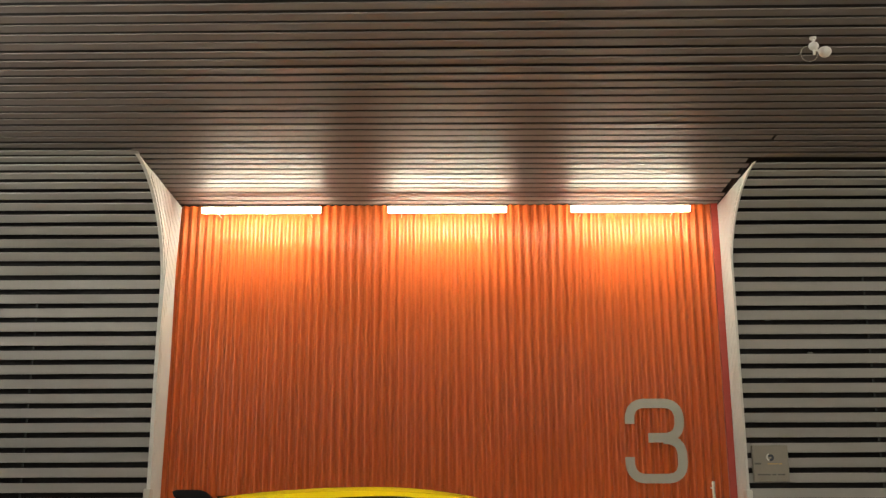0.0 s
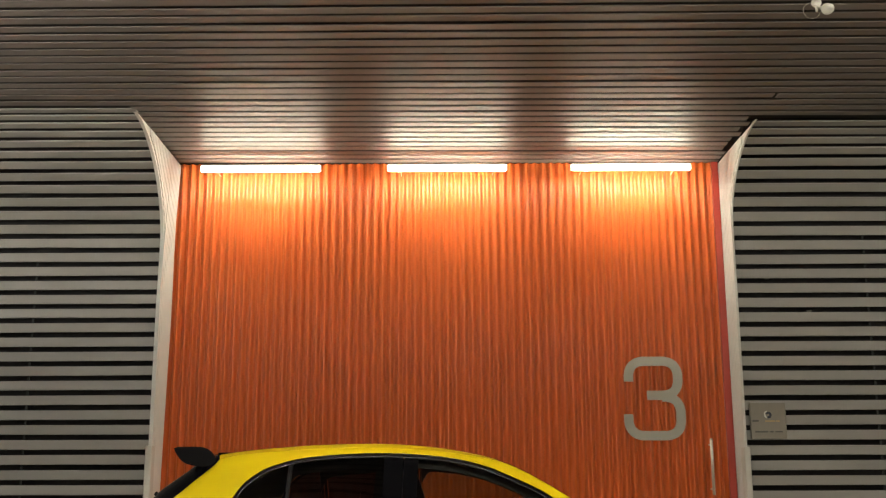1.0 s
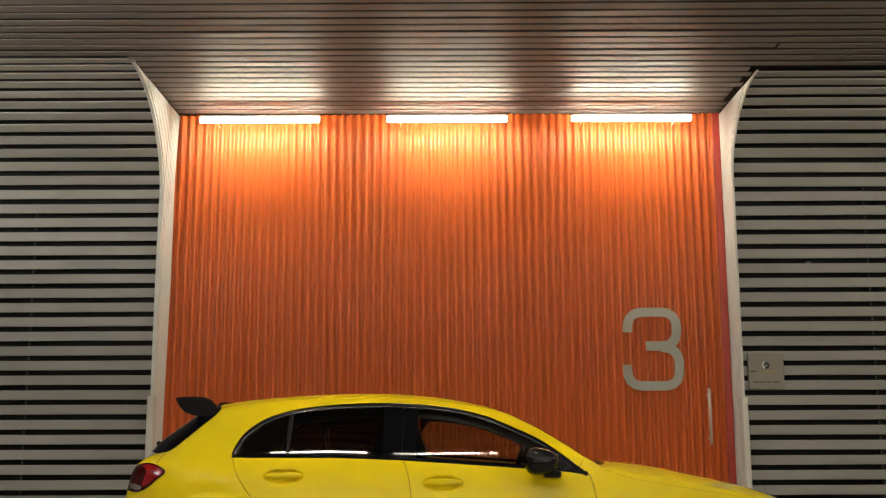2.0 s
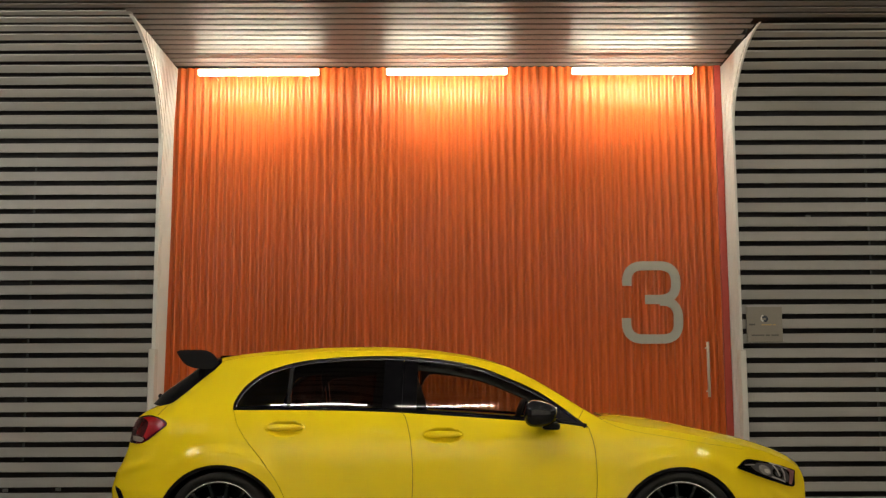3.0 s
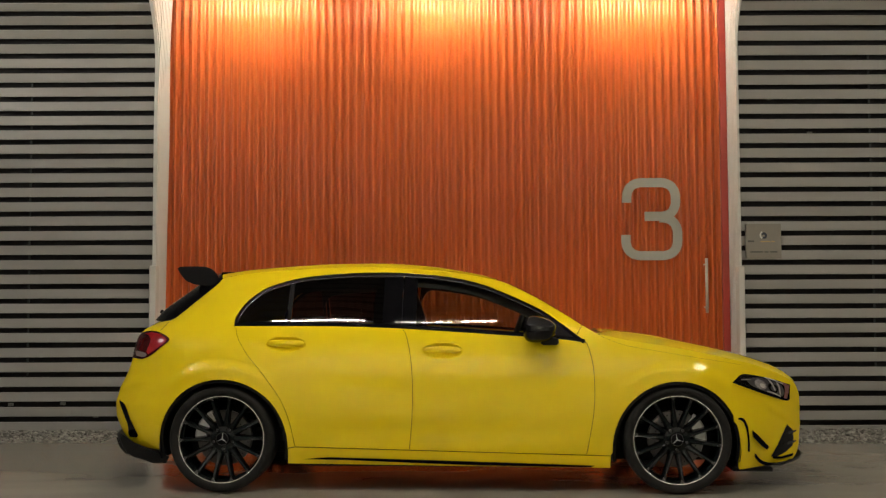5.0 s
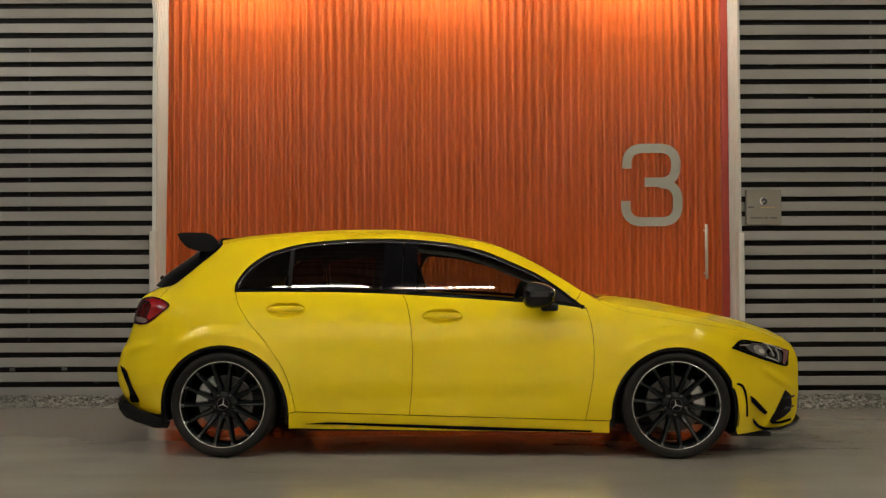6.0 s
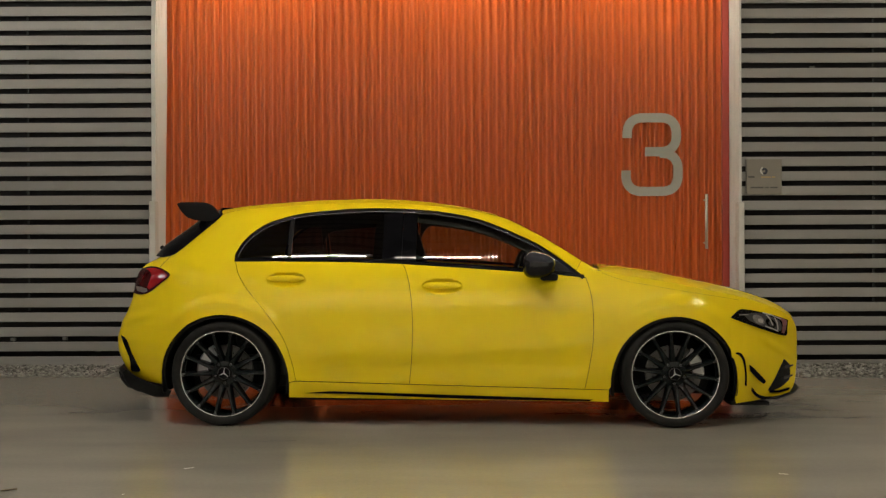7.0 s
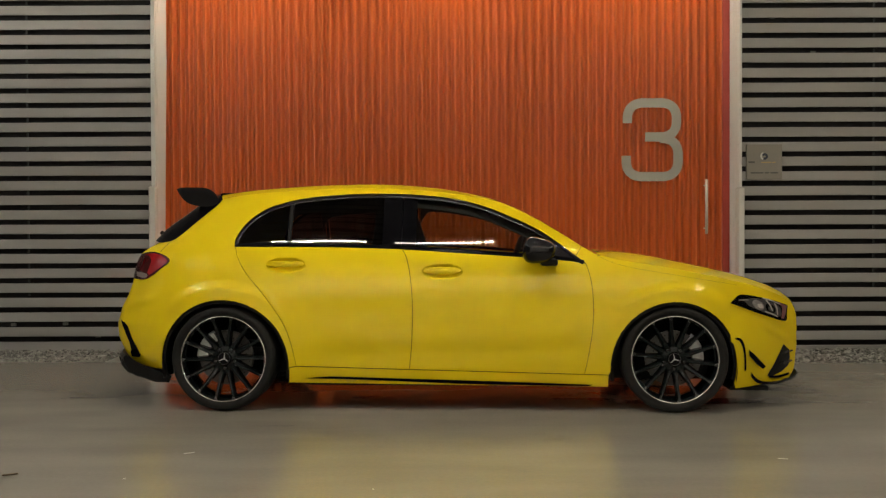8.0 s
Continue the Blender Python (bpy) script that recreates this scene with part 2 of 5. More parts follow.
def slat_wall(name, x0, x1, side):
    ox = x0 if x0 > 0 else x1
    wall = empty(name, pose(ox, 0, 0), "grey-beige horizontal painted slats over a black gap, curving into the ceiling", "wall", kind="structure")
    turn_y, drop, _, (foot, pitch, growth) = COVES[side]
    bm = bmesh.new()
    prof = [(WALL_Y + 0.19, -0.1), (WALL_Y + 0.19, CEIL_Z - drop)]
    for i in range(1, 13):
        a = math.radians(90 * i / 12)
        yy, zz = cove(side, a)
        prof.append((yy + 0.11 * math.cos(a), zz + 0.11 * math.sin(a)))
    prof += [(turn_y, CEIL_Z + 0.3), (WALL_Y + 0.5, CEIL_Z + 0.3), (WALL_Y + 0.5, -0.1)]
    prism(bm, prof, "x", x0 - ox, x1 - ox)
    part("lining", bm, M_VOID, wall, "black lining")
    hanger_x = -3.84 if side == "left" else 3.99
    part("hanger", box(bmesh.new(), hanger_x - ox - 0.009, hanger_x - ox + 0.009, WALL_Y + 0.115, WALL_Y + 0.13, 0.5, CEIL_Z - drop, 0.003), M_BATTEN, wall, "thin dark steel hanger")
    # path up the wall and round the cove, walked at an even pitch
    pts = [(WALL_Y + 0.08, -0.2), (WALL_Y + 0.08, CEIL_Z - drop)]
    pts += [cove(side, math.radians(90 * i / 60)) for i in range(1, 61)]
    run = [-0.2]
    for a, b in zip(pts, pts[1:]):
        run.append(run[-1] + math.dist(a, b))
    gaps = [foot + pitch * k + growth * k * k for k in range(-2, 40)]
    for g0, g1 in zip(gaps, gaps[1:]):
        lo, hi = max(g0 + GAP / 2, -0.06), g1 - GAP / 2
        s = (lo + hi) / 2
        if hi - lo < 0.02 or s > run[-1] - 0.02:
            continue
        i = max(j for j in range(len(run) - 1) if run[j] <= s)
        a, b = Vector(pts[i]), Vector(pts[i + 1])
        p, d = a.lerp(b, (s - run[i]) / (run[i + 1] - run[i])), (b - a).normalized()
        nrm = Vector((d.y, -d.x))
        bm = bmesh.new()
        slat_mesh(bm, x0 - ox, x1 - ox + (lean_in(side, p.y) if side == "left" else 0), lambda u, v: (u, v), w=hi - lo, d=0.010, wave=0.0012, n=12)
        bmesh.ops.transform(bm, matrix=Matrix(((1, 0, 0, 0), (0, d.x, nrm.x, p.x), (0, d.y, nrm.y, p.y), (0, 0, 0, 1))), verts=bm.verts)
        bmesh.ops.recalc_face_normals(bm, faces=bm.faces)
        part("slat", bm, M_SLAT, wall)
    return wall


wall_l = slat_wall("wall_north_left", -HALL_X, DOOR_L - 0.01, "left")
wall_r = slat_wall("wall_north_right", DOOR_R + 0.01, HALL_X, "right")
# small grey fixing clips left in the gaps
for wall, x, z in ((wall_l, -3.50, 0.245), (wall_l, -3.20, 0.130), (wall_l, -3.98, 0.238), (wall_r, 3.42, 2.72), (wall_r, 3.05, 3.05)):
    part("clip", box(bmesh.new(), -0.022, 0.022, WALL_Y + 0.09, WALL_Y + 0.12, z - 0.014, z + 0.014, 0.003), M_CLIP, wall, "small grey clip", at=pose(x - (DOOR_R + 0.01 if wall is wall_r else DOOR_L - 0.01), 0, 0))

# ------------------------------------------------------------ white cheeks of the door recess
def cheek(name, x, side):
    """One flank of the recess: a plate with a smooth flange along the cove and fine upright ribs behind it."""
    ob = empty(name, pose(x, 0, 0), "white ribbed metal cheek of the door recess", "trim", kind="structure")
    rim = [(WALL_Y + 0.06, 0.0)] + [(WALL_Y + 0.06, 0.35 * k) for k in range(1, 9)]
    for i in range(0, 31):
        a = math.radians(3 * i)
        yy, zz = cove(side, a)
        rim.append((yy - 0.02 * math.cos(a), zz - 0.02 * math.sin(a)))

    def bend(bm):
        for v in bm.verts:
            v.co.x += lean_in(side, v.co.z)
        return bm

    bm = prism(bmesh.new(), [(DOOR_Y + 0.2, 0.0)] + rim + [(DOOR_Y + 0.2, CEIL_Z - 0.02)], "x", 0, -0.03 if side == "left" else 0.018)
    part("panel", bend(bm), M_JAMB, ob)
    zs, ys = [p[1] for p in rim], [p[0] for p in rim]
    order = sorted(zip(ys[9:], zs[9:]))

    def low(yy):
        return 0.0 if yy > WALL_Y + 0.03 else float(np.interp(yy, [p[0] for p in order], [p[1] for p in order])) + 0.028
    yy = DOOR_Y - 0.03
    while low(yy - 0.02) < CEIL_Z - 0.08 and yy > COVES[side][0]:
        cut = [yy + 0.017 - 0.0085 * k for k in range(5)]
        outline = [(q, low(q)) for q in cut] + [(cut[-1], 1.5), (cut[-1], 3.0)] * (low(yy) == 0.0) + [(cut[-1], CEIL_Z - 0.025), (cut[0], CEIL_Z - 0.025)] + [(cut[0], 3.0), (cut[0], 1.5)] * (low(yy) == 0.0)
        part("rib", bend(prism(bmesh.new(), outline, "x", -0.010, 0.010)), M_JAMB, ob)
        yy -= 0.052
    return ob


cheek("trim_left", DOOR_L, "left")
cheek("trim_right", DOOR_R, "right")

# ------------------------------------------------------------ the orange corrugated door
def corrugated(x0, x1, z0, z1, period, depth, steps=8):
    bm = bmesh.new()
    n = round((x1 - x0) / period) * steps
    rows = []
    for z in (z0, z1):
        rows.append([bm.verts.new((x0 + (x1 - x0) * i / n, -depth * 0.5 * math.tanh(1.1 * math.cos(2 * math.pi * i / steps)) / math.tanh(1.1), z)) for i in range(n + 1)])
    for i in range(n):
        bm.faces.new((rows[0][i], rows[0][i + 1], rows[1][i + 1], rows[1][i]))
    back = [[bm.verts.new((x, depth + 0.02, z)) for x in (x0, x1)] for z in (z0, z1)]
    bm.faces.new((back[0][1], back[0][0], back[1][0], back[1][1]))
    return bm


door = empty("door_1", pose(0, DOOR_Y, 0), "tall orange corrugated metal door with a large number", "door", kind="structure")
part("leaf", corrugated(DOOR_L + 0.01, 2.650, 0.01, CEIL_Z - 0.01, 0.0785, 0.033, 16), M_DOOR, door, "orange corrugated sheet", smooth=True)
bm = box(bmesh.new(), 2.655, DOOR_R - 0.013, -0.03, 0.03, 0.01, CEIL_Z - 0.01, 0.004)
part("edge_strip", bm, M_RED, door, "flat red edge strip")

# ------------------------------------------------------------ tube lamps
def tube_lamp(x, y, z, mat, label, group, r=0.028):
    lamp = empty("tube_lamp", pose(x, y, z), label, "lamp", group)
    bm = rod(bmesh.new(), (-0.562, 0, 0), (0.562, 0, 0), r, 24)
    part("tube", bm, mat, lamp, "glowing tube")
    # opaque strip added over the tube to hold its light off the ceiling
    part("shade_strip", box(bmesh.new(), -0.561, 0.561, -0.025, 0.025, r * 0.62, r + 0.008, 0.003), M_GUARD, lamp, "pale strip over the tube, added to shade the ceiling")
    for sx in (-1, 1):
        bm = box(bmesh.new(), sx * 0.570 - 0.008, sx * 0.570 + 0.008, -0.022, 0.022, -0.026, 0.030, 0.003)
        part("end_cap", bm, M_WHITE, lamp)
        part("bracket", rod(bmesh.new(), (sx * 0.45, 0.0, 0.02), (sx * 0.45, DOOR_Y - y, 0.02), 0.003, 8), M_WHITE, lamp)
    return lamp


for x in (-1.742, 0.042, 1.802):
    tube_lamp(x, 10.06, 4.123, M_TUBE, "glowing warm fluorescent tube under the ceiling at the orange door", "tubes over the door", 0.030)


def pendant(x, y, z, mat, turn, label, group, trough=True, r=0.013, spin=0, half=0.575):
    """A hung lamp: thin tube under a folded black trough, two wires to the ceiling. turn: degrees by which the trough is tipped about its tube."""
    lamp = empty("hung_lamp", pose(x, y, z, 0, 0, spin), label, "lamp", group)
    part("tube", rod(bmesh.new(), (-half, 0, 0), (half, 0, 0), r, 16), mat, lamp, "glowing tube")
    if trough:
        bm = prism(bmesh.new(), [(-0.075, -0.010), (-0.035, 0.036), (0.035, 0.036), (0.075, -0.010), (0.078, -0.008), (0.037, 0.040), (-0.037, 0.040), (-0.078, -0.008)], "x", -half - 0.025, half + 0.025)
        bmesh.ops.rotate(bm, verts=bm.verts, cent=(0, 0, 0), matrix=Matrix.Rotation(math.radians(turn), 3, "X"))
        part("trough", bm, M_BATTEN, lamp, "black folded trough")
    for sx in (-1, 1):
        part("wire", rod(bmesh.new(), (sx * (half - 0.075), 0, 0.02), (sx * (half - 0.075), 0, CEIL_Z - z + 0.002), 0.003, 8), M_STEEL, lamp)
        part("end_cap", box(bmesh.new(), sx * (half + 0.01) - 0.012, sx * (half + 0.01) + 0.012, -0.02, 0.02, -0.016, 0.03, 0.003), M_BATTEN, lamp)
    return lamp


for x in (-1.39, -0.22, 1.19):
    pendant(x, 4.88, 3.90, M_HALL, -17, "glowing tube lamp hung from the slat ceiling in a black trough", "hung lamps over the floor", True, 0.0065, half=0.46)
# unseen bare tubes added for side light on walls and floor and highlights on the paint
for x, y, spin in ((-7.6, 5.2, 90), (6.3, 6.0, 90), (-5.2, 2.4, 0), (4.3, 2.0, 0), (-7.6, 2.6, 90), (7.4, 2.6, 90)):
    pendant(x, y, 3.90, M_FILL_COOL if x < 0 else M_FILL_BARE, 0, "unseen bare fill tube hung from the ceiling, added for side light", "hung lamps over the floor", False, 0.038, spin)
# unseen fill row added behind the camera, tipped to light the hall by the pale wall
for i in range(7):
    pendant(-5.0 + 1.6 * i, -2.5, 2.30, M_FILL_WASH, -112, "unseen fill tube, added to light the pale wall", "hung lamps at the wall", True, 0.032)
# a second unseen row, tipped up, added to brighten the ceiling over the camera
for i in range(5):
    pendant(-5.2 + 2.0 * i, 0.5 + 0.5 * max(0, 2 - i), 3.30, M_FILL_UP, 180, "unseen fill tube in a black trough, added to brighten the ceiling", "hung lamps facing up", True, 0.032)

# two more unseen fill lamps, added to lift the left part of the ceiling
for x, y in ((-4.4, 4.3), (-5.8, 5.9)):
    pendant(x, y, 3.30, M_FILL_UP, 180, "unseen fill tube in a black trough, added to brighten the ceiling", "hung lamps facing up", True, 0.032)

# ------------------------------------------------------------ things on the door and the walls
def stroke(path, width, y0, y1, bm):
    """A flat bar that follows a path in x and z, from depth y0 to y1."""
    pts = [Vector(p) for p in path]
    sides = []
    for i, p in enumerate(pts):
        d = (pts[min(i + 1, len(pts) - 1)] - pts[max(i - 1, 0)]).normalized()
        n = Vector((-d.y, d.x)) * width / 2
        sides.append((p + n, p - n))
    ring = [[bm.verts.new((q.x, yy, q.y)) for q, yy in ((a, y0), (b, y0), (b, y1), (a, y1))] for a, b in sides]
    for a, b in zip(ring, ring[1:]):
        for j in range(4):
            bm.faces.new((a[j], a[(j + 1) % 4], b[(j + 1) % 4], b[j]))
    bm.faces.new(ring[0])
    bm.faces.new(ring[-1][::-1])
    bmesh.ops.recalc_face_normals(bm, faces=bm.faces)
    return bm


def rounded(points, radius, n=8):
    """Polyline with its inner corners rounded."""
    pts = [Vector(p) for p in points]
    out = [pts[0]]
    for a, p, b in zip(pts, pts[1:], pts[2:]):
        r = radius
        s, e = p + (a - p).normalized() * r, p + (b - p).normalized() * r
        out += [(1 - t) ** 2 * s + 2 * t * (1 - t) * (0.15 * (s + e) / 2 + 0.85 * p) + t * t * e for t in (i / n for i in range(n + 1))]
    return out + [pts[-1]]


bm = bmesh.new()
stroke(rounded([(1.752, 2.103), (1.752, 2.294), (2.218, 2.294), (2.218, 1.972), (1.920, 1.972)], 0.135), 0.088, -0.038, -0.028, bm)
stroke(rounded([(2.06, 1.956), (2.232, 1.956), (2.232, 1.596), (1.740, 1.596), (1.740, 1.795)], 0.135), 0.088, -0.036, -0.027, bm)
part("number", bm, M_NUMBER, door, "large grey numeral three")
M_BAR = material("satin_steel_bar", (0.60, 0.57, 0.51), 0.5, 0.5, 0.05, 3, 80, 0.02)
bm = rod(bmesh.new(), (2.492, -0.075, 1.05), (2.492, -0.075, 1.567), 0.0135, 20)
handle = part("handle", bm, M_BAR, door, "long upright steel bar handle", smooth=True)
for z in (1.105, 1.51):
    part("standoff", rod(bmesh.new(), (2.492, -0.075, z), (2.484, 0.0, z), 0.008, 12), M_BAR, handle)

for sx, x0, x1 in ((-1, -2.675, -2.612), (1, 2.688, 2.745)):
    bm = box(bmesh.new(), x0, x1, WALL_Y - 0.07, WALL_Y + 0.045, 0.0, 1.505 if sx < 0 else 1.475, 0.012)
    tagged(part("corner_guard", bm, M_GUARD), "pale grey metal corner guard at the foot of the door recess", "guard", "guards of the door recess")

plaque = empty("wall_plaque", pose(2.955, WALL_Y + 0.045, 1.711), "square brushed metal plaque with unreadable lettering on the slats", "plaque")
part("plate", box(bmesh.new(), -0.161, 0.161, -0.006, 0.034, -0.161, 0.161, 0.003), material("plaque_metal", (0.225, 0.205, 0.17), 0.42, 0.3, 0.06, 6, 90, 0.02), plaque)
bm = bmesh.new()
stroke([(0.0 + 0.032 * math.cos(a), 0.055 + 0.032 * math.sin(a)) for a in [math.radians(115 + 12 * i) for i in range(12)]], 0.012, -0.010, -0.006, bm)
part("mark", bm, M_GUARD, plaque, "pale round mark")
bm = bmesh.new()
stroke([(0.0 + 0.020 * math.cos(a), 0.050 + 0.020 * math.sin(a)) for a in [math.radians(-120 + 13 * i) for i in range(22)]], 0.020, -0.011, -0.0065, bm)
part("mark", bm, material("mark_blue", (0.022, 0.028, 0.045), 0.5), plaque, "dark round mark")
M_INK = material("dark_ink", (0.09, 0.085, 0.075), 0.6)
M_OCHRE = material("ochre_ink", (0.40, 0.27, 0.12), 0.6)
for mat, rows in ((M_INK, ((-0.148, -0.090, -0.002, 0.016), (-0.128, -0.010, -0.100, 0.013), (0.004, 0.040, -0.100, 0.013), (0.055, 0.122, -0.100, 0.013))), (M_OCHRE, ((-0.03, 0.06, -0.004, 0.011), (0.07, 0.10, -0.004, 0.011)))):
    for x0, x1, z, h in rows:
        part("text_bar", box(bmesh.new(), x0, x1, -0.009, -0.0055, z - h / 2, z + h / 2), mat, plaque)

# ------------------------------------------------------------ gravel strip at the foot of the slats
bm = bmesh.new()
for x0, x1, top in ((-HALL_X, -2.87, -0.022), (2.91, HALL_X, -0.060)):
    prism(bm, [(x0, floor_edge(x0) + 0.006), (x1, floor_edge(x1) + 0.006), (x1, WALL_Y + 0.4), (x0, WALL_Y + 0.4)], "z", -0.155, top)
tagged(part("gravel_bed", bm, M_STONE), "grey gravel bed beside the concrete floor", "gravel", kind="stuff")
rg = random.Random(11)
base = bmesh.new()
bmesh.ops.create_icosphere(base, subdivisions=1, radius=1.0)
bv = np.array([v.co[:] for v in base.verts])
bf = np.array([[v.index for v in f.verts] for f in base.faces])
base.free()
vs, fs = [], []
n_stone = 0
for x0, x1, count, sink in ((-5.4, -2.87, 5200, 0.0), (2.91, 5.4, 5200, 0.030)):
    for i in range(count):
        r = rg.uniform(0.009, 0.023)
        m = np.array(Euler((rg.uniform(-0.6, 0.6), rg.uniform(-0.6, 0.6), rg.random() * 6)).to_matrix())
        sc = np.array((rg.uniform(0.8, 1.5), rg.uniform(0.6, 1.0), rg.uniform(0.4, 0.7))) * r
        jag = np.array([rg.uniform(0.75, 1.25) for _ in bv])[:, None]
        x = rg.uniform(x0, x1)
        y = rg.uniform(floor_edge(x) + 0.035, WALL_Y + 0.10)
        heap = 0.022 * (y - 9.1) if x > 0 else 0.0
        p = (bv * jag * sc) @ m.T + (x, y, rg.uniform(-0.022, 0.0) - sink + heap)
        vs.append(p)
        fs.append(bf + n_stone * len(bv))
        n_stone += 1
me = bpy.data.meshes.new("gravel")
me.from_pydata(np.concatenate(vs).tolist(), [], np.concatenate(fs).tolist())
M_PEBBLE = material("pebble", (0.26, 0.25, 0.225), 0.85, 0.0, 0.25, 22, 90, 0.1)
nt = M_PEBBLE.node_tree
island = nt.nodes.new("ShaderNodeNewGeometry")
tone = nt.nodes.new("ShaderNodeMapRange")
tone.inputs["To Min"].default_value, tone.inputs["To Max"].default_value = 0.30, 1.30
nt.links.new(island.outputs["Random Per Island"], tone.inputs["Value"])
stone = nt.nodes.new("ShaderNodeVectorMath")
stone.operation = "SCALE"
base_in = nt.nodes["Principled BSDF"].inputs["Base Color"]
nt.links.new(base_in.links[0].from_socket, stone.inputs[0])
nt.links.new(tone.outputs["Result"], stone.inputs["Scale"])
nt.links.new(stone.outputs["Vector"], base_in)
me.materials.append(M_PEBBLE)
tagged(part("gravel", me, M_PEBBLE), "loose pale grey gravel stones along the slat wall", "gravel", kind="stuff")

# ------------------------------------------------------------ small twin-head fixture under the ceiling
spot = empty("ceiling_spotlight", pose(2.495, 6.66, CEIL_Z), "small white twin-head spotlight with a thin clear ring under the ceiling", "spotlight")
part("base", rod(bmesh.new(), (-0.035, 0, -0.012), (-0.035, 0, 0.002), 0.022, 24), M_WHITE, spot)
part("stem", rod(bmesh.new(), (-0.035, 0, -0.12), (-0.035, 0, -0.01), 0.009, 16), M_WHITE, spot)
part("arm", rod(bmesh.new(), (-0.035, 0, -0.085), (0.035, 0, -0.10), 0.008, 12), M_WHITE, spot)
for x, z, r in ((-0.035, -0.062, 0.033), (0.036, -0.104, 0.042)):
    bm = bmesh.new()
    bmesh.ops.create_uvsphere(bm, u_segments=20, v_segments=12, radius=r)
    for v in bm.verts:
        v.co.z *= 0.95 if v.co.z > 0 else 0.8
        v.co.x *= 1.0 + 4.0 * v.co.z
    bmesh.ops.translate(bm, verts=bm.verts, vec=(x, 0, z))
    part("head", bm, M_WHITE, spot, smooth=True)
bm = bmesh.new()
hoop = [Vector((-0.070 + 0.055 * math.cos(t), 0.0, -0.115 + 0.055 * math.sin(t))) for t in [2 * math.pi * i / 40 for i in range(41)]]
for a, b in zip(hoop, hoop[1:]):
    rod(bm, a, b, 0.0016, 6)
part("ring", bm, M_GUARD, spot, "thin clear ring")

# ------------------------------------------------------------ a dry leaf lying on the floor
bm = bmesh.new()
rows = []
for i in range(9):
    t = i / 8
    half = 0.011 * math.sin(math.pi * t) ** 0.7 + 0.0006
    rows.append([bm.verts.new((-0.035 + 0.07 * t, v * half + 0.006 * math.sin(3 * t), 0.002 + 0.006 * abs(v) + 0.006 * t * t)) for v in (-1, -0.5, 0, 0.5, 1)])
for a, b in zip(rows, rows[1:]):
    for k in range(4):
        bm.faces.new((a[k], a[k + 1], b[k + 1], b[k]))
bmesh.ops.solidify(bm, geom=bm.faces[:], thickness=0.0008)
tagged(part("dry_leaf", bm, material("dry_leaf", (0.15, 0.105, 0.055), 0.8, 0.0, 0.3, 60, 200), at=pose(-1.95, 4.89, 0.0, 0, 0, 8)), "small dry brown leaf lying on the concrete floor", "leaf")

# ------------------------------------------------------------ the car: materials
from mathutils.geometry import delaunay_2d_cdt

M_PAINT = material("yellow_paint", (0.71, 0.532, 0.008), 0.38, 0.0, 0.02, 2.0, 300, 0.0, coat=0.7, spec=0.0)
M_GLOSS = material("gloss_black", (0.004, 0.004, 0.005), 0.025, 0.0, 0.05, spec=0.06)
M_MIRROR = material("gloss_mirror_shell", (0.005, 0.005, 0.006), 0.03, 0.0, 0.05, spec=0.28)
M_SAIL = material("gloss_sail", (0.010, 0.010, 0.012), 0.06, 0.0, 0.05, spec=0.9)
M_STRIP = material("white_reflector", (0.72, 0.70, 0.66), 0.25, 0.0, 0.1, 30, 90)
M_BLADE = material("dark_grey_blade", (0.035, 0.035, 0.036), 0.18, 0.0, 0.05)
M_SATIN = material("satin_black", (0.008, 0.008, 0.008), 0.4, 0.0, 0.05, spec=0.06)
M_BLACK = material("black_plastic", (0.010, 0.010, 0.010), 0.6, 0.0, 0.1, 8, 120, 0.05, spec=0.1)
M_RUBBER = material("tyre_rubber", (0.013, 0.013, 0.0125), 0.7, 0.0, 0.15, 8, 90, 0.08, spec=0.12)
M_RIM = material("black_alloy", (0.004, 0.006, 0.0065), 0.17, 0.0, 0.05, spec=0.22)
M_TURNED = material("dull_turned_alloy", (0.060, 0.059, 0.057), 0.35, 1.0, 0.1, 40, 120)
M_BOLT = material("dark_bolt", (0.035, 0.035, 0.036), 0.35, 0.6, 0.1)
M_LIP = material("turned_alloy", (0.68, 0.67, 0.65), 0.22, 1.0, 0.04)
M_DISC = material("brake_disc", (0.075, 0.072, 0.068), 0.40, 0.7, 0.15, 10, 90)
M_CALIPER = material("grey_caliper", (0.42, 0.42, 0.41), 0.35, 0.3, 0.12, 30, 90)
M_CABIN = material("black_cabin", (0.012, 0.012, 0.013), 0.7, 0.0, 0.15, 12, 120, 0.05)
M_REDLENS = material("red_lens", (0.25, 0.007, 0.009), 0.12, 0.0, 0.25, 14, 40, spec=0.25)
M_MIDRED = material("deep_red_lens", (0.060, 0.003, 0.004), 0.12, 0.0, 0.25, 14, 40, spec=0.25)
M_DARKRED = material("dark_red_lens", (0.040, 0.003, 0.004), 0.12, spec=0.25)
M_CLEARLENS = material("clear_lens_strip", (0.17, 0.135, 0.125), 0.2, 0.0, 0.1)
M_LAMPINNER = material("lamp_inner", (0.07, 0.07, 0.072), 0.3, 0.0, 0.1)
M_SILVER = material("silvered_plastic", (0.60, 0.58, 0.56), 0.15, 0.4, 0.35, 40, 120)
M_PINK = material("lamp_reflector", (0.33, 0.13, 0.12), 0.3, 0.0, 0.25, 40, 160)


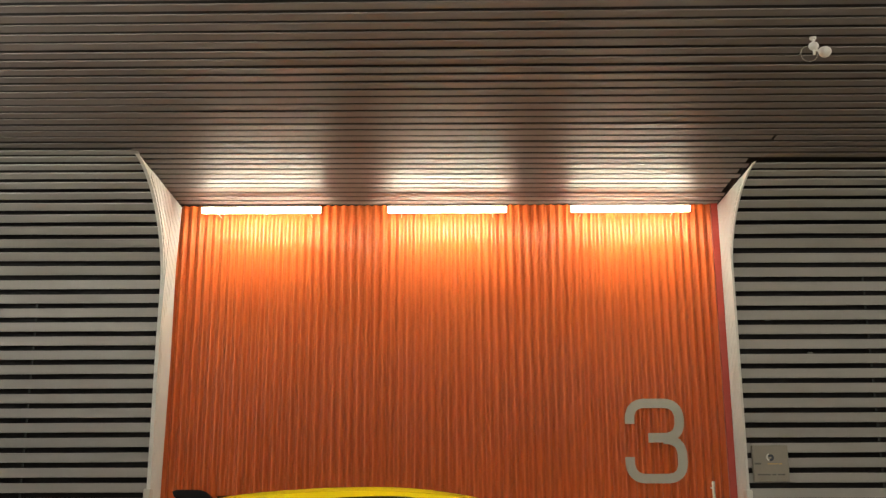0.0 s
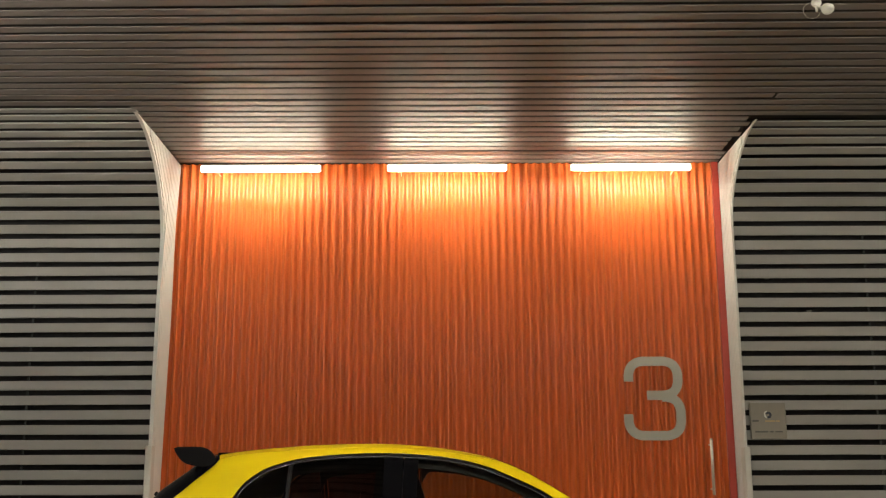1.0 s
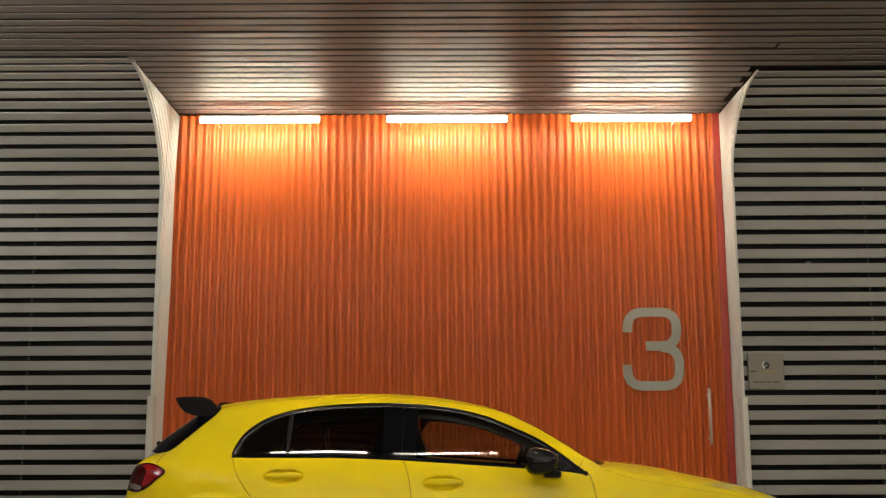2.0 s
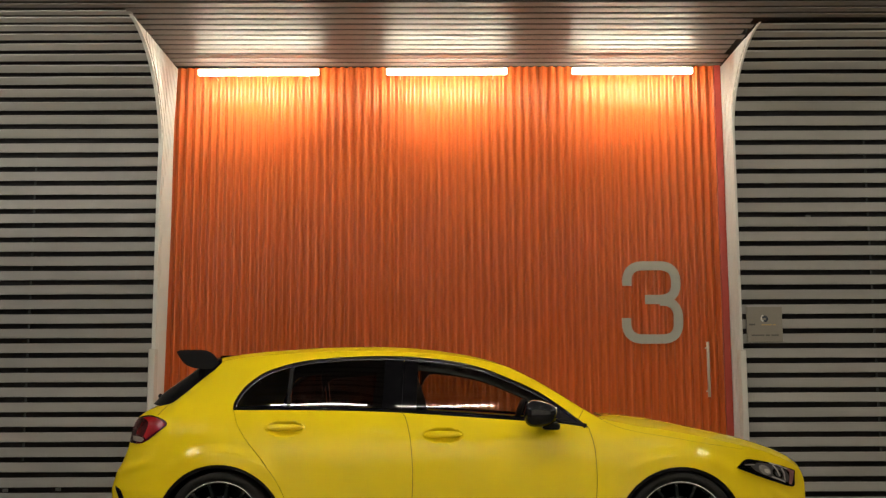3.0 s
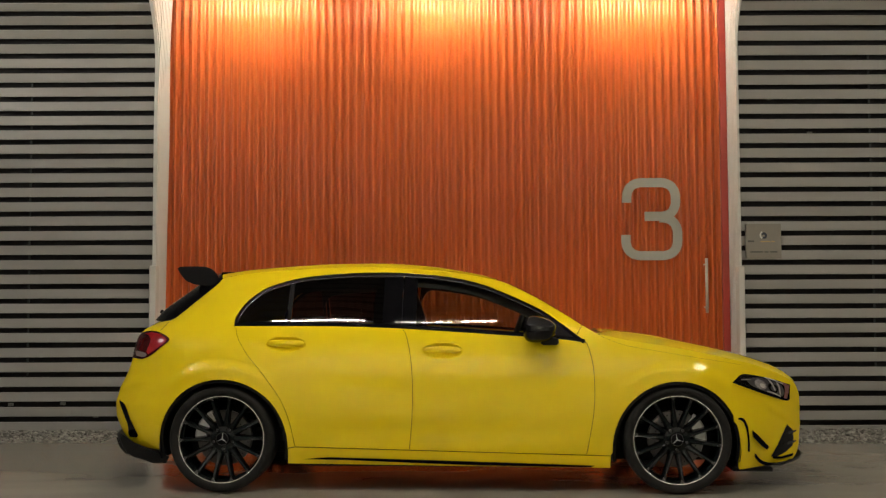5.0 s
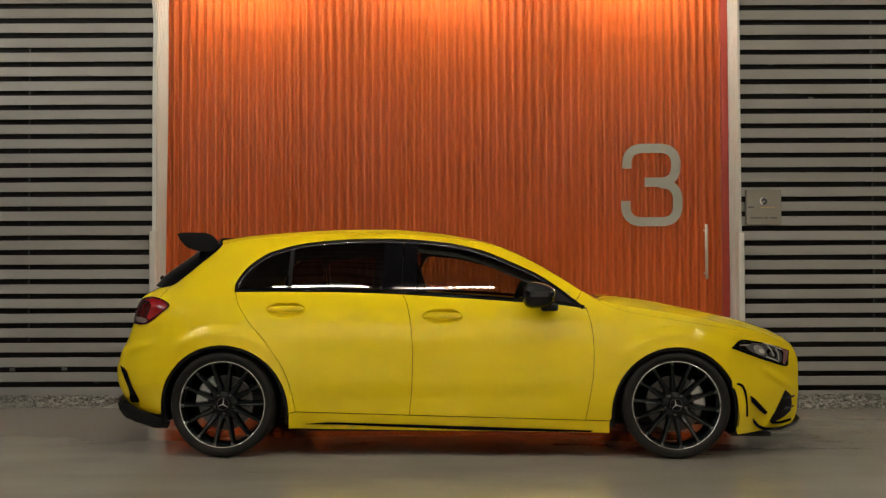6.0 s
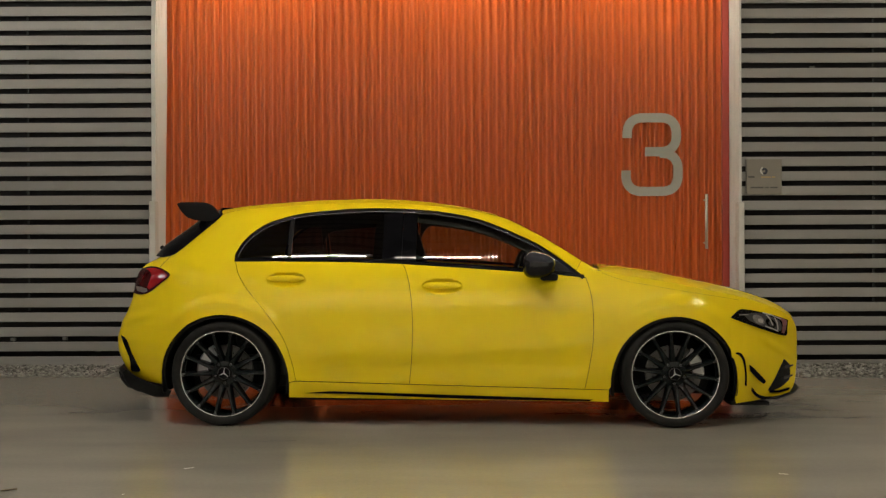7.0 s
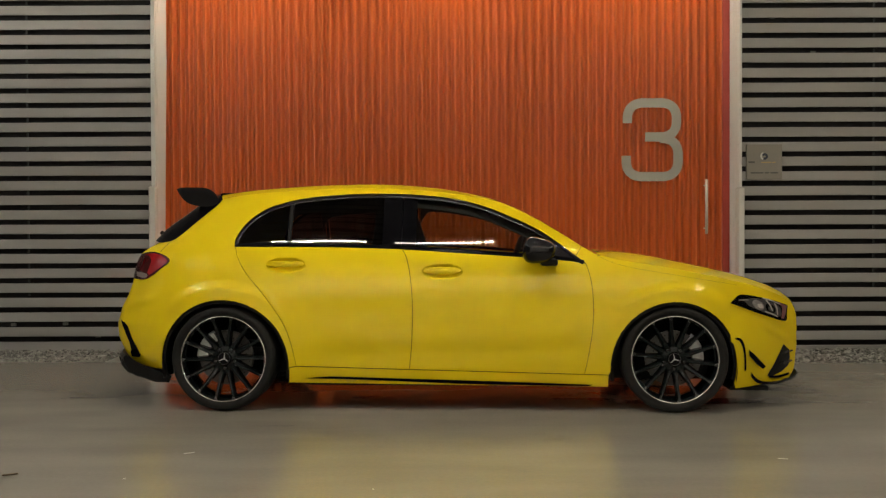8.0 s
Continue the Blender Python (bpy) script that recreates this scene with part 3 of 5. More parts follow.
def glass(name, tint, ior=1.5):
    m = bpy.data.materials.new(name)
    m.use_nodes = True
    nt = m.node_tree
    nt.nodes.remove(nt.nodes["Principled BSDF"])
    tr, gl, fr, mx = (nt.nodes.new("ShaderNode" + k) for k in ("BsdfTransparent", "BsdfGlossy", "Fresnel", "MixShader"))
    tr.inputs["Color"].default_value = (*tint, 1)
    gl.inputs["Roughness"].default_value = 0.02
    fr.inputs["IOR"].default_value = ior
    nt.links.new(fr.outputs["Fac"], mx.inputs["Fac"])
    nt.links.new(tr.outputs["BSDF"], mx.inputs[1])
    nt.links.new(gl.outputs["BSDF"], mx.inputs[2])
    nt.links.new(mx.outputs["Shader"], nt.nodes["Material Output"].inputs["Surface"])
    return m


M_GLASS = glass("car_glass", (0.57, 0.60, 0.57), 1.55)
M_PRIVACY = glass("privacy_glass", (0.13, 0.125, 0.12), 1.5)
M_LENS = glass("lamp_glass", (0.95, 0.95, 0.96), 1.4)


# ------------------------------------------------------------ the car: shape of its side
def smooth_line(points, step=0.025):
    """Catmull-Rom line through points, cut into even short steps."""
    p = [np.array(q, float) for q in points]
    p = [2 * p[0] - p[1]] + p + [2 * p[-1] - p[-2]]
    out = []
    for a, b, c, d in zip(p, p[1:], p[2:], p[3:]):
        n = max(1, int(math.ceil(np.linalg.norm(c - b) / step)))
        for i in range(n):
            t = i / n
            out.append(0.5 * (2 * b + (c - a) * t + (2 * a - 5 * b + 4 * c - d) * t * t + (3 * b - a - 3 * c + d) * t ** 3))
    out.append(p[-2])
    return [tuple(q) for q in out]


# upper edge of the side, from the rear bumper over the roof to the front bumper
E_TAIL = smooth_line([(-1.80, 0.236), (-1.965, 0.258), (-2.070, 0.318), (-2.124, 0.43), (-2.127, 0.52), (-2.092, 0.61), (-2.040, 0.70), (-2.007, 0.78), (-1.99, 0.87), (-1.955, 0.950), (-1.89, 0.998), (-1.81, 1.025)])
E_HATCH = smooth_line([(-1.81, 1.025), (-1.735, 1.041), (-1.684, 1.078), (-1.595, 1.157), (-1.475, 1.257), (-1.44, 1.300)])
E_ROOF = smooth_line([(-1.44, 1.300), (-1.36, 1.318), (-1.22, 1.335), (-1.05, 1.347), (-0.88, 1.358), (-0.70, 1.364), (-0.52, 1.366), (-0.34, 1.361), (-0.16, 1.349), (0.02, 1.331), (0.20, 1.302), (0.30, 1.280)])
E_PILLAR = smooth_line([(0.30, 1.280), (0.381, 1.252), (0.556, 1.163), (0.73, 1.057), (0.81, 1.004), (0.90, 0.950)])
E_BONNET = smooth_line([(0.90, 0.950), (1.0, 0.924), (1.105, 0.903), (1.285, 0.876), (1.464, 0.843), (1.643, 0.806), (1.821, 0.764), (1.98, 0.712), (2.06, 0.676)])
E_NOSE = smooth_line([(2.06, 0.676), (2.130, 0.635), (2.176, 0.56), (2.184, 0.45), (2.184, 0.33), (2.176, 0.22), (2.13, 0.165)])
EDGE = np.array(E_TAIL[:-1] + E_HATCH[:-1] + E_ROOF[:-1] + E_PILLAR[:-1] + E_BONNET[:-1] + E_NOSE)
REAR_WHEEL, FRONT_WHEEL, WHEEL_Z = -1.362, 1.370, 0.318


def ease(t):
    t = np.clip(t, 0, 1)
    return t * t * (3 - 2 * t)


def half_width(x, z):
    """Half the car's width at x along it and z above the ground."""
    x, z = np.asarray(x, float), np.asarray(z, float)
    w = np.interp(z, WZ, WV)
    w -= np.interp(x, [1.15, 1.35, 1.5, 1.6, 1.7, 1.78, 1.85, 1.9, 1.955, 2.0, 2.048, 2.084, 2.12, 2.152, 2.195], [0, .006, .018, .031, .050, .072, .099, .124, .155, .187, .225, .260, .300, .345, .41])
    # the rear corner draws in above the bumper, as the tail does
    tail = np.interp(z, [0.25, 0.34, 0.43, 0.52, 0.61, 0.70, 0.78, 0.87, 1.0], [0.10, 0.045, 0.003, 0.0, 0.035, 0.082, 0.112, 0.125, 0.125]) * ease((-1.55 - x) / 0.30)
    w -= np.interp(-x + 0.7 * tail, [1.25, 1.45, 1.6, 1.7, 1.8, 1.86, 1.925, 1.97, 2.015, 2.05, 2.084, 2.118, 2.15], [0, .006, .020, .036, .060, .081, .110, .138, .170, .200, .240, .292, .35])
    w -= 0.10 * ease((-1.15 - x) / 0.7) * ease((z - 0.92) / 0.25)
    w += 0.022 * ease((-0.15 - x) / 0.6) * np.clip(z - 0.93, 0, 0.5)
    # the tuck above the sill
    w -= 0.008 * np.exp(-((z - 0.36 - 0.02 * x) / 0.07) ** 2) * ease((x + 1.0) / 0.3) * ease((1.0 - x) / 0.3)
    # creases of the bumpers
    w += 0.010 * np.exp(-((z - 0.64 - 0.25 * (x + 2.0)) / 0.028) ** 2) * ease((-1.74 - x) / 0.14)
    w += 0.010 * np.exp(-((z - 0.47 + 0.55 * (x - 2.0)) / 0.028) ** 2) * ease((x - 1.86) / 0.12)
    # flared lips of the wheel arches
    for cx, cz in ((REAR_WHEEL, 0.275), (FRONT_WHEEL + 0.001, 0.262)):
        d = np.hypot(x - cx, z - cz)
        w += 0.015 * ease((0.54 - d) / 0.075) * ease(((z - cz) / d - 0.62) / 0.3)
    # hollows behind the door handles
    for cx, cz in ((-0.974, 0.890), (-0.022, 0.849)):
        w -= 0.042 * np.clip(1 - ((x - cx) / 0.122) ** 2 - ((z - cz) / 0.043) ** 2, 0, 1) ** 0.85
    # rounding towards the upper edge
    shp = x.shape
    q = np.stack([x.ravel(), z.ravel()], 1)
    a, b = EDGE[:-1], EDGE[1:]
    ab = b - a
    d2 = np.full(len(q), 9.0)
    for i in range(len(a)):
        t = np.clip(((q - a[i]) @ ab[i]) / (ab[i] @ ab[i]), 0, 1)
        d2 = np.minimum(d2, ((q - a[i] - t[:, None] * ab[i]) ** 2).sum(1))
    d = np.sqrt(d2).reshape(shp)
    front = ease((x - 0.60) / 0.35)
    k = np.clip(1 - d / (0.085 - 0.068 * front), 0, 1)
    return w - (0.060 - 0.060 * front) * (1 - np.sqrt(1 - 0.985 * k ** 2))


_z = [0.10, 0.20, 0.30, 0.42, 0.55, 0.68, 0.78, 0.86, 0.93, 1.0, 1.1, 1.2, 1.3, 1.36, 1.42]
_w = [0.815, 0.842, 0.866, 0.884, 0.893, 0.897, 0.892, 0.878, 0.853, 0.818, 0.760, 0.700, 0.634, 0.59, 0.54]
_line = np.array(smooth_line(list(zip(_z, _w)), 0.004))
WZ = np.arange(0.10, 1.4201, 0.002)
_soft = np.interp(np.arange(0.0, 1.5201, 0.002), _line[:, 0], _line[:, 1])
_bell = np.exp(-0.5 * (np.arange(-50, 51) * 0.002 / 0.022) ** 2)
WV = np.convolve(_soft, _bell / _bell.sum(), "same")[50:50 + len(WZ)]


def inside(poly, pts):
    x, y = pts[:, 0], pts[:, 1]
    odd = np.zeros(len(pts), bool)
    for (x0, y0), (x1, y1) in zip(poly, np.roll(poly, -1, 0)):
        if y0 != y1:
            odd ^= ((y0 > y) != (y1 > y)) & (x < (x1 - x0) * (y - y0) / (y1 - y0) + x0)
    return odd


def resample(poly, step):
    out = []
    for a, b in zip(poly, poly[1:] + poly[:1]):
        a, b = np.array(a), np.array(b)
        n = max(1, int(math.ceil(np.linalg.norm(b - a) / step)))
        out += [a + (b - a) * i / n for i in range(n)]
    keep = [out[0]]
    for p in out[1:]:
        if np.linalg.norm(p - keep[-1]) > 0.002:
            keep.append(p)
    if np.linalg.norm(keep[-1] - keep[0]) < 0.002:
        keep.pop()
    return np.array(keep)


def side_mesh(name, outline, mat, side, off=0.0, gap=0.0016, step=0.03, thick=0.014):
    """A panel of the car's side: an outline in x and z laid on the side's surface, with a turned-in rim. side: -1 or 1."""
    poly = resample(list(outline), step)
    area = 0.5 * np.sum(poly[:, 0] * np.roll(poly[:, 1], -1) - np.roll(poly[:, 0], -1) * poly[:, 1])
    if area < 0:
        poly = poly[::-1]
    d = np.roll(poly, -1, 0) - np.roll(poly, 1, 0)
    inn = np.stack([-d[:, 1], d[:, 0]], 1) / np.linalg.norm(d, axis=1)[:, None]
    poly = poly + inn * gap
    lo, hi = poly.min(0), poly.max(0)
    gx, gz = np.meshgrid(np.arange(lo[0], hi[0], step), np.arange(lo[1], hi[1], step))
    gx = gx + step * 0.5 * (np.arange(len(gz)) % 2)[:, None]
    grid = np.stack([gx.ravel(), gz.ravel()], 1)
    grid = grid[inside(poly, grid)]
    if len(grid):
        near = np.min(np.hypot(grid[:, None, 0] - poly[None, :, 0], grid[:, None, 1] - poly[None, :, 1]), 1)
        grid = grid[near > step * 0.55]
    allp = np.concatenate([poly, grid]) if len(grid) else poly
    n = len(poly)
    v, _, f, *_ = delaunay_2d_cdt([Vector(p) for p in allp], [], [list(range(n))], 1, 1e-6)
    v = np.array([p[:] for p in v])
    w = half_width(v[:, 0], v[:, 1]) + off
    e = 0.004
    nx = -(half_width(v[:, 0] + e, v[:, 1]) - half_width(v[:, 0] - e, v[:, 1])) / (2 * e)
    nz = -(half_width(v[:, 0], v[:, 1] + e) - half_width(v[:, 0], v[:, 1] - e)) / (2 * e)
    top = np.stack([v[:, 0], side * w, v[:, 1]], 1)
    nrm = np.stack([nx, side * np.ones(len(v)), nz], 1)
    nrm /= np.linalg.norm(nrm, axis=1)[:, None]
    wp = half_width(poly[:, 0], poly[:, 1]) + off
    rim0 = np.stack([poly[:, 0], side * wp, poly[:, 1]], 1)
    rim1 = rim0 - np.array([0, side * thick, 0]) + np.stack([inn[:, 0], 0 * wp, inn[:, 1]], 1) * 0.001
    rimn = np.stack([-inn[:, 0], 0 * wp, -inn[:, 1]], 1)
    faces = []
    for t in f:
        a, b, c = top[t[0]], top[t[1]], top[t[2]]
        up = np.cross(b - a, c - a)[1] * side > 0
        faces.append(tuple(t) if up else tuple(t[::-1]))
    m = len(top)
    for i in range(n):
        j = (i + 1) % n
        q = (m + i, m + j, m + n + j, m + n + i)
        faces.append(q if side > 0 else q[::-1])
    me = bpy.data.meshes.new(name)
    me.from_pydata(np.concatenate([top, rim0, rim1]).tolist(), [], faces)
    me.materials.append(mat)
    for p in me.polygons:
        p.use_smooth = True
    me.normals_split_custom_set_from_vertices(np.concatenate([nrm, rimn, rimn]).tolist())
    return me


def panel(name, outline, mat, parent, side, label="", **kw):
    return part(name, side_mesh(name, outline, mat, side, **kw), mat, parent, label)


def arc(cx, cz, a, b, d0, d1, n=30):
    return [(cx + a * math.cos(math.radians(d0 + (d1 - d0) * i / n)), cz + b * math.sin(math.radians(d0 + (d1 - d0) * i / n))) for i in range(n + 1)]


BELT = smooth_line([(-1.302, 1.001), (-1.0, 1.0), (-0.65, 0.996), (-0.30, 0.984), (-0.03, 0.967), (0.24, 0.949), (0.45, 0.934), (0.67, 0.918), (0.84, 0.895)])
TOPS = smooth_line([(-1.302, 1.001), (-1.298, 1.055), (-1.24, 1.148), (-1.136, 1.228), (-1.029, 1.268), (-0.886, 1.300), (-0.673, 1.320), (-0.497, 1.327), (-0.32, 1.326), (-0.144, 1.315), (0.031, 1.293), (0.206, 1.252), (0.38, 1.184), (0.554, 1.102), (0.676, 1.022), (0.762, 0.956), (0.84, 0.895)])
REAR_CUT = smooth_line([(-1.302, 1.001), (-1.290, 0.985), (-1.268, 0.923), (-1.20, 0.82), (-1.097, 0.699), (-0.994, 0.545), (-0.943, 0.407), (-0.916, 0.273)])
MID_CUT = smooth_line([(-0.268, 0.9825), (-0.242, 0.937), (-0.215, 0.818), (-0.202, 0.647), (-0.207, 0.442), (-0.225, 0.254)])
FRONT_CUT = smooth_line([(0.84, 0.895), (0.860, 0.833), (0.876, 0.748), (0.883, 0.613), (0.876, 0.477), (0.849, 0.308), (0.832, 0.226)])
ARCH_R = arc(REAR_WHEEL, 0.275, 0.400, 0.403, -3, 185)
ARCH_F = arc(FRONT_WHEEL + 0.001, 0.262, 0.383, 0.402, -14, 197)
SHUT = smooth_line([(0.915, 0.938), (1.0, 0.902), (1.1, 0.873), (1.305, 0.837), (1.509, 0.802), (1.712, 0.769), (1.90, 0.727), (2.06, 0.676)])
LAMP_R = smooth_line([(-1.984, 0.89), (-1.950, 0.945), (-1.915, 0.963), (-1.833, 0.970), (-1.748, 0.950), (-1.704, 0.916), (-1.756, 0.871), (-1.83, 0.818), (-1.891, 0.798), (-1.990, 0.803)])
LAMP_F = smooth_line([(1.699, 0.655), (1.727, 0.680), (1.763, 0.705), (1.855, 0.694), (1.974, 0.666), (2.095, 0.628)]) + smooth_line([(2.090, 0.58), (2.075, 0.531), (1.912, 0.578), (1.799, 0.618)])


PILLAR_FOOT = (0.818, float(np.interp(0.818, [p[0] for p in E_PILLAR], [p[1] for p in E_PILLAR])))


def part_of(line, x0, x1):
    """The stretch of a left-to-right line between two places."""
    xs, zs = [p[0] for p in line], [p[1] for p in line]
    mid = [p for p in line if x0 + 0.004 < p[0] < x1 - 0.004]
    return [(x0, float(np.interp(x0, xs, zs)))] + mid + [(x1, float(np.interp(x1, xs, zs)))]


def shrink(line, d):
    p = np.array(line)
    g = np.gradient(p, axis=0)
    n = np.stack([g[:, 1], -g[:, 0]], 1) / np.linalg.norm(g, axis=1)[:, None]
    return [tuple(q) for q in p + n * d]


# ------------------------------------------------------------ the car: caps across its width
def cap(name, edge, centre, mat, parent, label="", p=2.2, n=14, off=0.0, s0=0.0):
    """Surface from the side's upper edge over the middle to the other side; centre: the line in the middle plane."""
    e = np.array(edge)
    run = np.r_[0, np.cumsum(np.linalg.norm(np.diff(e, axis=0), axis=1))]
    c = np.array(smooth_line(centre, 0.03))
    crun = np.r_[0, np.cumsum(np.linalg.norm(np.diff(c, axis=0), axis=1))]
    c = np.stack([np.interp(run / run[-1], crun / crun[-1], c[:, i]) for i in (0, 1)], 1)
    w = half_width(e[:, 0], e[:, 1])
    verts, faces = [], []
    ss = np.linspace(s0, 2 - s0, 2 * n + 1)
    for i in range(len(e)):
        for s in ss:
            t = s if s <= 1 else 2 - s
            k = 1 - (1 - t) ** p
            q = e[i] + (c[i] - e[i]) * k
            verts.append((q[0], w[i] * (s - 1), q[1]))
    m = len(ss)
    for i in range(len(e) - 1):
        for j in range(m - 1):
            faces.append((i * m + j, i * m + j + 1, (i + 1) * m + j + 1, (i + 1) * m + j))
    me = bpy.data.meshes.new(name)
    me.from_pydata(verts, [], faces)
    me.materials.append(mat)
    for f in me.polygons:
        f.use_smooth = True
    me.update()
    bm = bmesh.new()
    bm.from_mesh(me)
    mid = Vector((0, 0, 0.6))
    if sum((f.calc_center_median() - mid).dot(f.normal) for f in bm.faces) < 0:
        bmesh.ops.reverse_faces(bm, faces=bm.faces)
    if off:
        bm.normal_update()
        for v in bm.verts:
            v.co += v.normal * off
    bm.to_mesh(me)
    bm.free()
    return part(name, me, mat, parent, label)


def build_car():
    car = empty("car", pose(0.060, 7.453, 0, 0, 0, -2.83), "glossy yellow hatchback with black alloy wheels and a roof spoiler", "car")
    # one inner skin behind the panels, seen in the joints and the wheel houses
    low = [(1.93, 0.150), (1.735, 0.135)] + ARCH_F[1:-1] + [(0.977, 0.147), (-0.964, 0.169)] + ARCH_R[1:-1] + [(-1.80, 0.236)]
    for side in (-1, 1):
        lower = [(-1.80, 0.236)] + E_TAIL[1:-1] + [(-1.835, 1.02), (-1.31, 0.985)] + [(p[0], p[1] - 0.012) for p in BELT[1:-1]] + [(0.84, 0.88), (0.90, 0.93)] + E_BONNET[1:-1] + E_NOSE + low[:-1]
        panel("inner_panel", lower, M_BLACK, car, side, "black inner panel", off=-0.014, gap=0.006, step=0.05, thick=0.05)
        i0 = min(range(len(TOPS)), key=lambda i: abs(TOPS[i][0] - 0.775))
        frame_out = ([(-0.916, 0.273)] + REAR_CUT[::-1][1:-1] + TOPS[:i0 + 1] + [PILLAR_FOOT] + [p for p in E_PILLAR if p[0] < PILLAR_FOOT[0] - 0.004][::-1] + E_ROOF[::-1][1:] + E_HATCH[::-1][1:] + E_TAIL[::-1][1:] + [(-1.762, 0.246)] + ARCH_R[::-1][1:] + [(-0.960, 0.264)])
        quarter = panel("side_frame", frame_out, M_PAINT, car, side, "yellow rear quarter, roof rail and windscreen pillar", step=0.013)
        panel("rear_door", REAR_CUT[::-1] + part_of(BELT, -1.302, -0.268)[1:-1] + MID_CUT, M_PAINT, car, side, step=0.011)
        panel("front_door", MID_CUT[::-1] + part_of(BELT, -0.268, 0.84)[1:-1] + FRONT_CUT, M_PAINT, car, side, step=0.011)
        fender = ([(0.832, 0.226)] + FRONT_CUT[::-1][1:-1] + TOPS[::-1][:len(TOPS) - i0] + [PILLAR_FOOT] + [p for p in E_PILLAR if p[0] > PILLAR_FOOT[0] + 0.004] + SHUT[1:-8] + [(1.73, 0.755), (1.692, 0.700), (1.690, 0.655), (1.712, 0.420)] + [p for p in ARCH_F if p[1] > 0.235 and p[0] < 1.712] + [(0.977, 0.222)])
        panel("front_fender", fender, M_PAINT, car, side, step=0.014)
        bumper = [(1.712, 0.420), (1.690, 0.655), (1.692, 0.700), (1.73, 0.755)] + [p for p in SHUT if p[0] > 1.745] + E_NOSE[1:] + [(1.93, 0.150), (1.752, 0.133)] + [p for p in ARCH_F if p[0] > 1.714 and p[1] < 0.42]
        panel("front_bumper", bumper, M_PAINT, car, side, gap=-0.0013, step=0.014)
        panel("bonnet_side", SHUT + E_BONNET[::-1][1:-2], M_PAINT, car, side, gap=-0.0006)
        sill = panel("side_skirt", [(-0.960, 0.262), (-0.916, 0.271), (0.0, 0.2465), (0.977, 0.221), (0.977, 0.147), (0.0, 0.157), (-0.964, 0.169)], M_PAINT, car, side)
        panel("skirt_blade", smooth_line([(-0.86, 0.198), (-0.74, 0.2085), (-0.60, 0.2075), (0.2, 0.185), (0.88, 0.163)]) + smooth_line([(0.86, 0.153), (0.2, 0.163), (-0.3, 0.181), (-0.62, 0.194)]), M_GLOSS, sill, side, "gloss black blade", off=0.014, gap=0, thick=0.03)
        # windows in their black surround
        part("window_surround", ring_mesh("window_surround", TOPS, BELT, side), M_GLOSS, car, "gloss black surround")
        for nm, x0, x1, mat in (("quarter_window", -1.28, -0.981, M_PRIVACY), ("rear_window", -0.951, -0.388, M_PRIVACY), ("front_window", -0.190 if side < 0 else -0.266, 0.705, M_GLASS)):
            t_in, b_in = shrink(TOPS, 0.020), shrink(BELT, -0.012)
            a = part_of([p for p in b_in], x0, x1)
            b = part_of([p for i, p in enumerate(t_in) if i > 1], x0, x1)
            b = [p for p in b if p[1] > np.interp(p[0], [q[0] for q in a], [q[1] for q in a]) + 0.003]
            panel(nm, a + b[::-1], mat, car, side, "privacy-tinted pane" if mat is M_PRIVACY else "lightly tinted pane", off=-0.008, gap=0, thick=0.003)
        for nm, x0, x1, o in (("pillar_trim", -0.392, -0.275, -0.003), ("pillar_trim", -0.271, -0.186 if side < 0 else -0.262, -0.003), ("window_bar", -0.976, -0.956, -0.002), ("mirror_sail", 0.655, 0.80, -0.002)):
            t_in, b_in = shrink(TOPS, 0.019), shrink(BELT, -0.011)
            a, b = part_of(b_in, x0, x1), part_of(t_in, x0, x1)
            b = [p for p in b if p[1] > np.interp(p[0], [q[0] for q in a], [q[1] for q in a]) + 0.002]
            panel(nm, a + b[::-1], M_BLACK if nm == "window_bar" else M_SAIL if nm == "mirror_sail" else M_GLOSS, car, side, "gloss black trim", off=o, gap=0, thick=0.02)
        seal_line(car, side)
        # joint of the tailgate, from the rear pane's corner down to the lamp
        panel("tailgate_joint", [(-1.741, 1.036), (-1.760, 1.003), (-1.784, 0.968), (-1.788, 0.969), (-1.764, 1.004), (-1.745, 1.037)], M_BLACK, quarter, side, "dark joint of the tailgate", off=0.0012, gap=0, thick=0.004, step=0.02)
        # lamps
        rl = panel("tail_lamp", LAMP_R, M_DARKRED, car, side, "red tail lamp with a dark rim", off=0.006, gap=0, step=0.02, thick=0.03)
        panel("inner_lens", smooth_line([(-1.952, 0.925), (-1.909, 0.950), (-1.880, 0.944), (-1.893, 0.905), (-1.888, 0.87), (-1.895, 0.848), (-1.945, 0.858)]), M_MIDRED, rl, side, "deep red lens", off=0.008, gap=0, thick=0.006, step=0.02)
        panel("inner_lens", smooth_line([(-1.900, 0.954), (-1.832, 0.961), (-1.760, 0.944), (-1.722, 0.918), (-1.740, 0.894), (-1.790, 0.861), (-1.845, 0.828), (-1.862, 0.842), (-1.846, 0.887), (-1.840, 0.922), (-1.862, 0.944)]), M_REDLENS, rl, side, "bright red lens", off=0.009, gap=0, thick=0.006, step=0.015)
        panel("inner_lens", smooth_line([(-1.958, 0.846), (-1.91, 0.843), (-1.866, 0.834), (-1.858, 0.822), (-1.88, 0.808), (-1.945, 0.818)]), M_CLEARLENS, rl, side, "pale reversing lens", off=0.010, gap=0, thick=0.006, step=0.02)
        hl = panel("headlamp", LAMP_F, M_GLOSS, car, side, "dark headlamp with a clear lens", off=0.001, gap=0, step=0.02, thick=0.03)
        panel("lens", LAMP_F, M_LENS, hl, side, "clear lens", off=0.012, gap=0.001, step=0.02, thick=0.008)
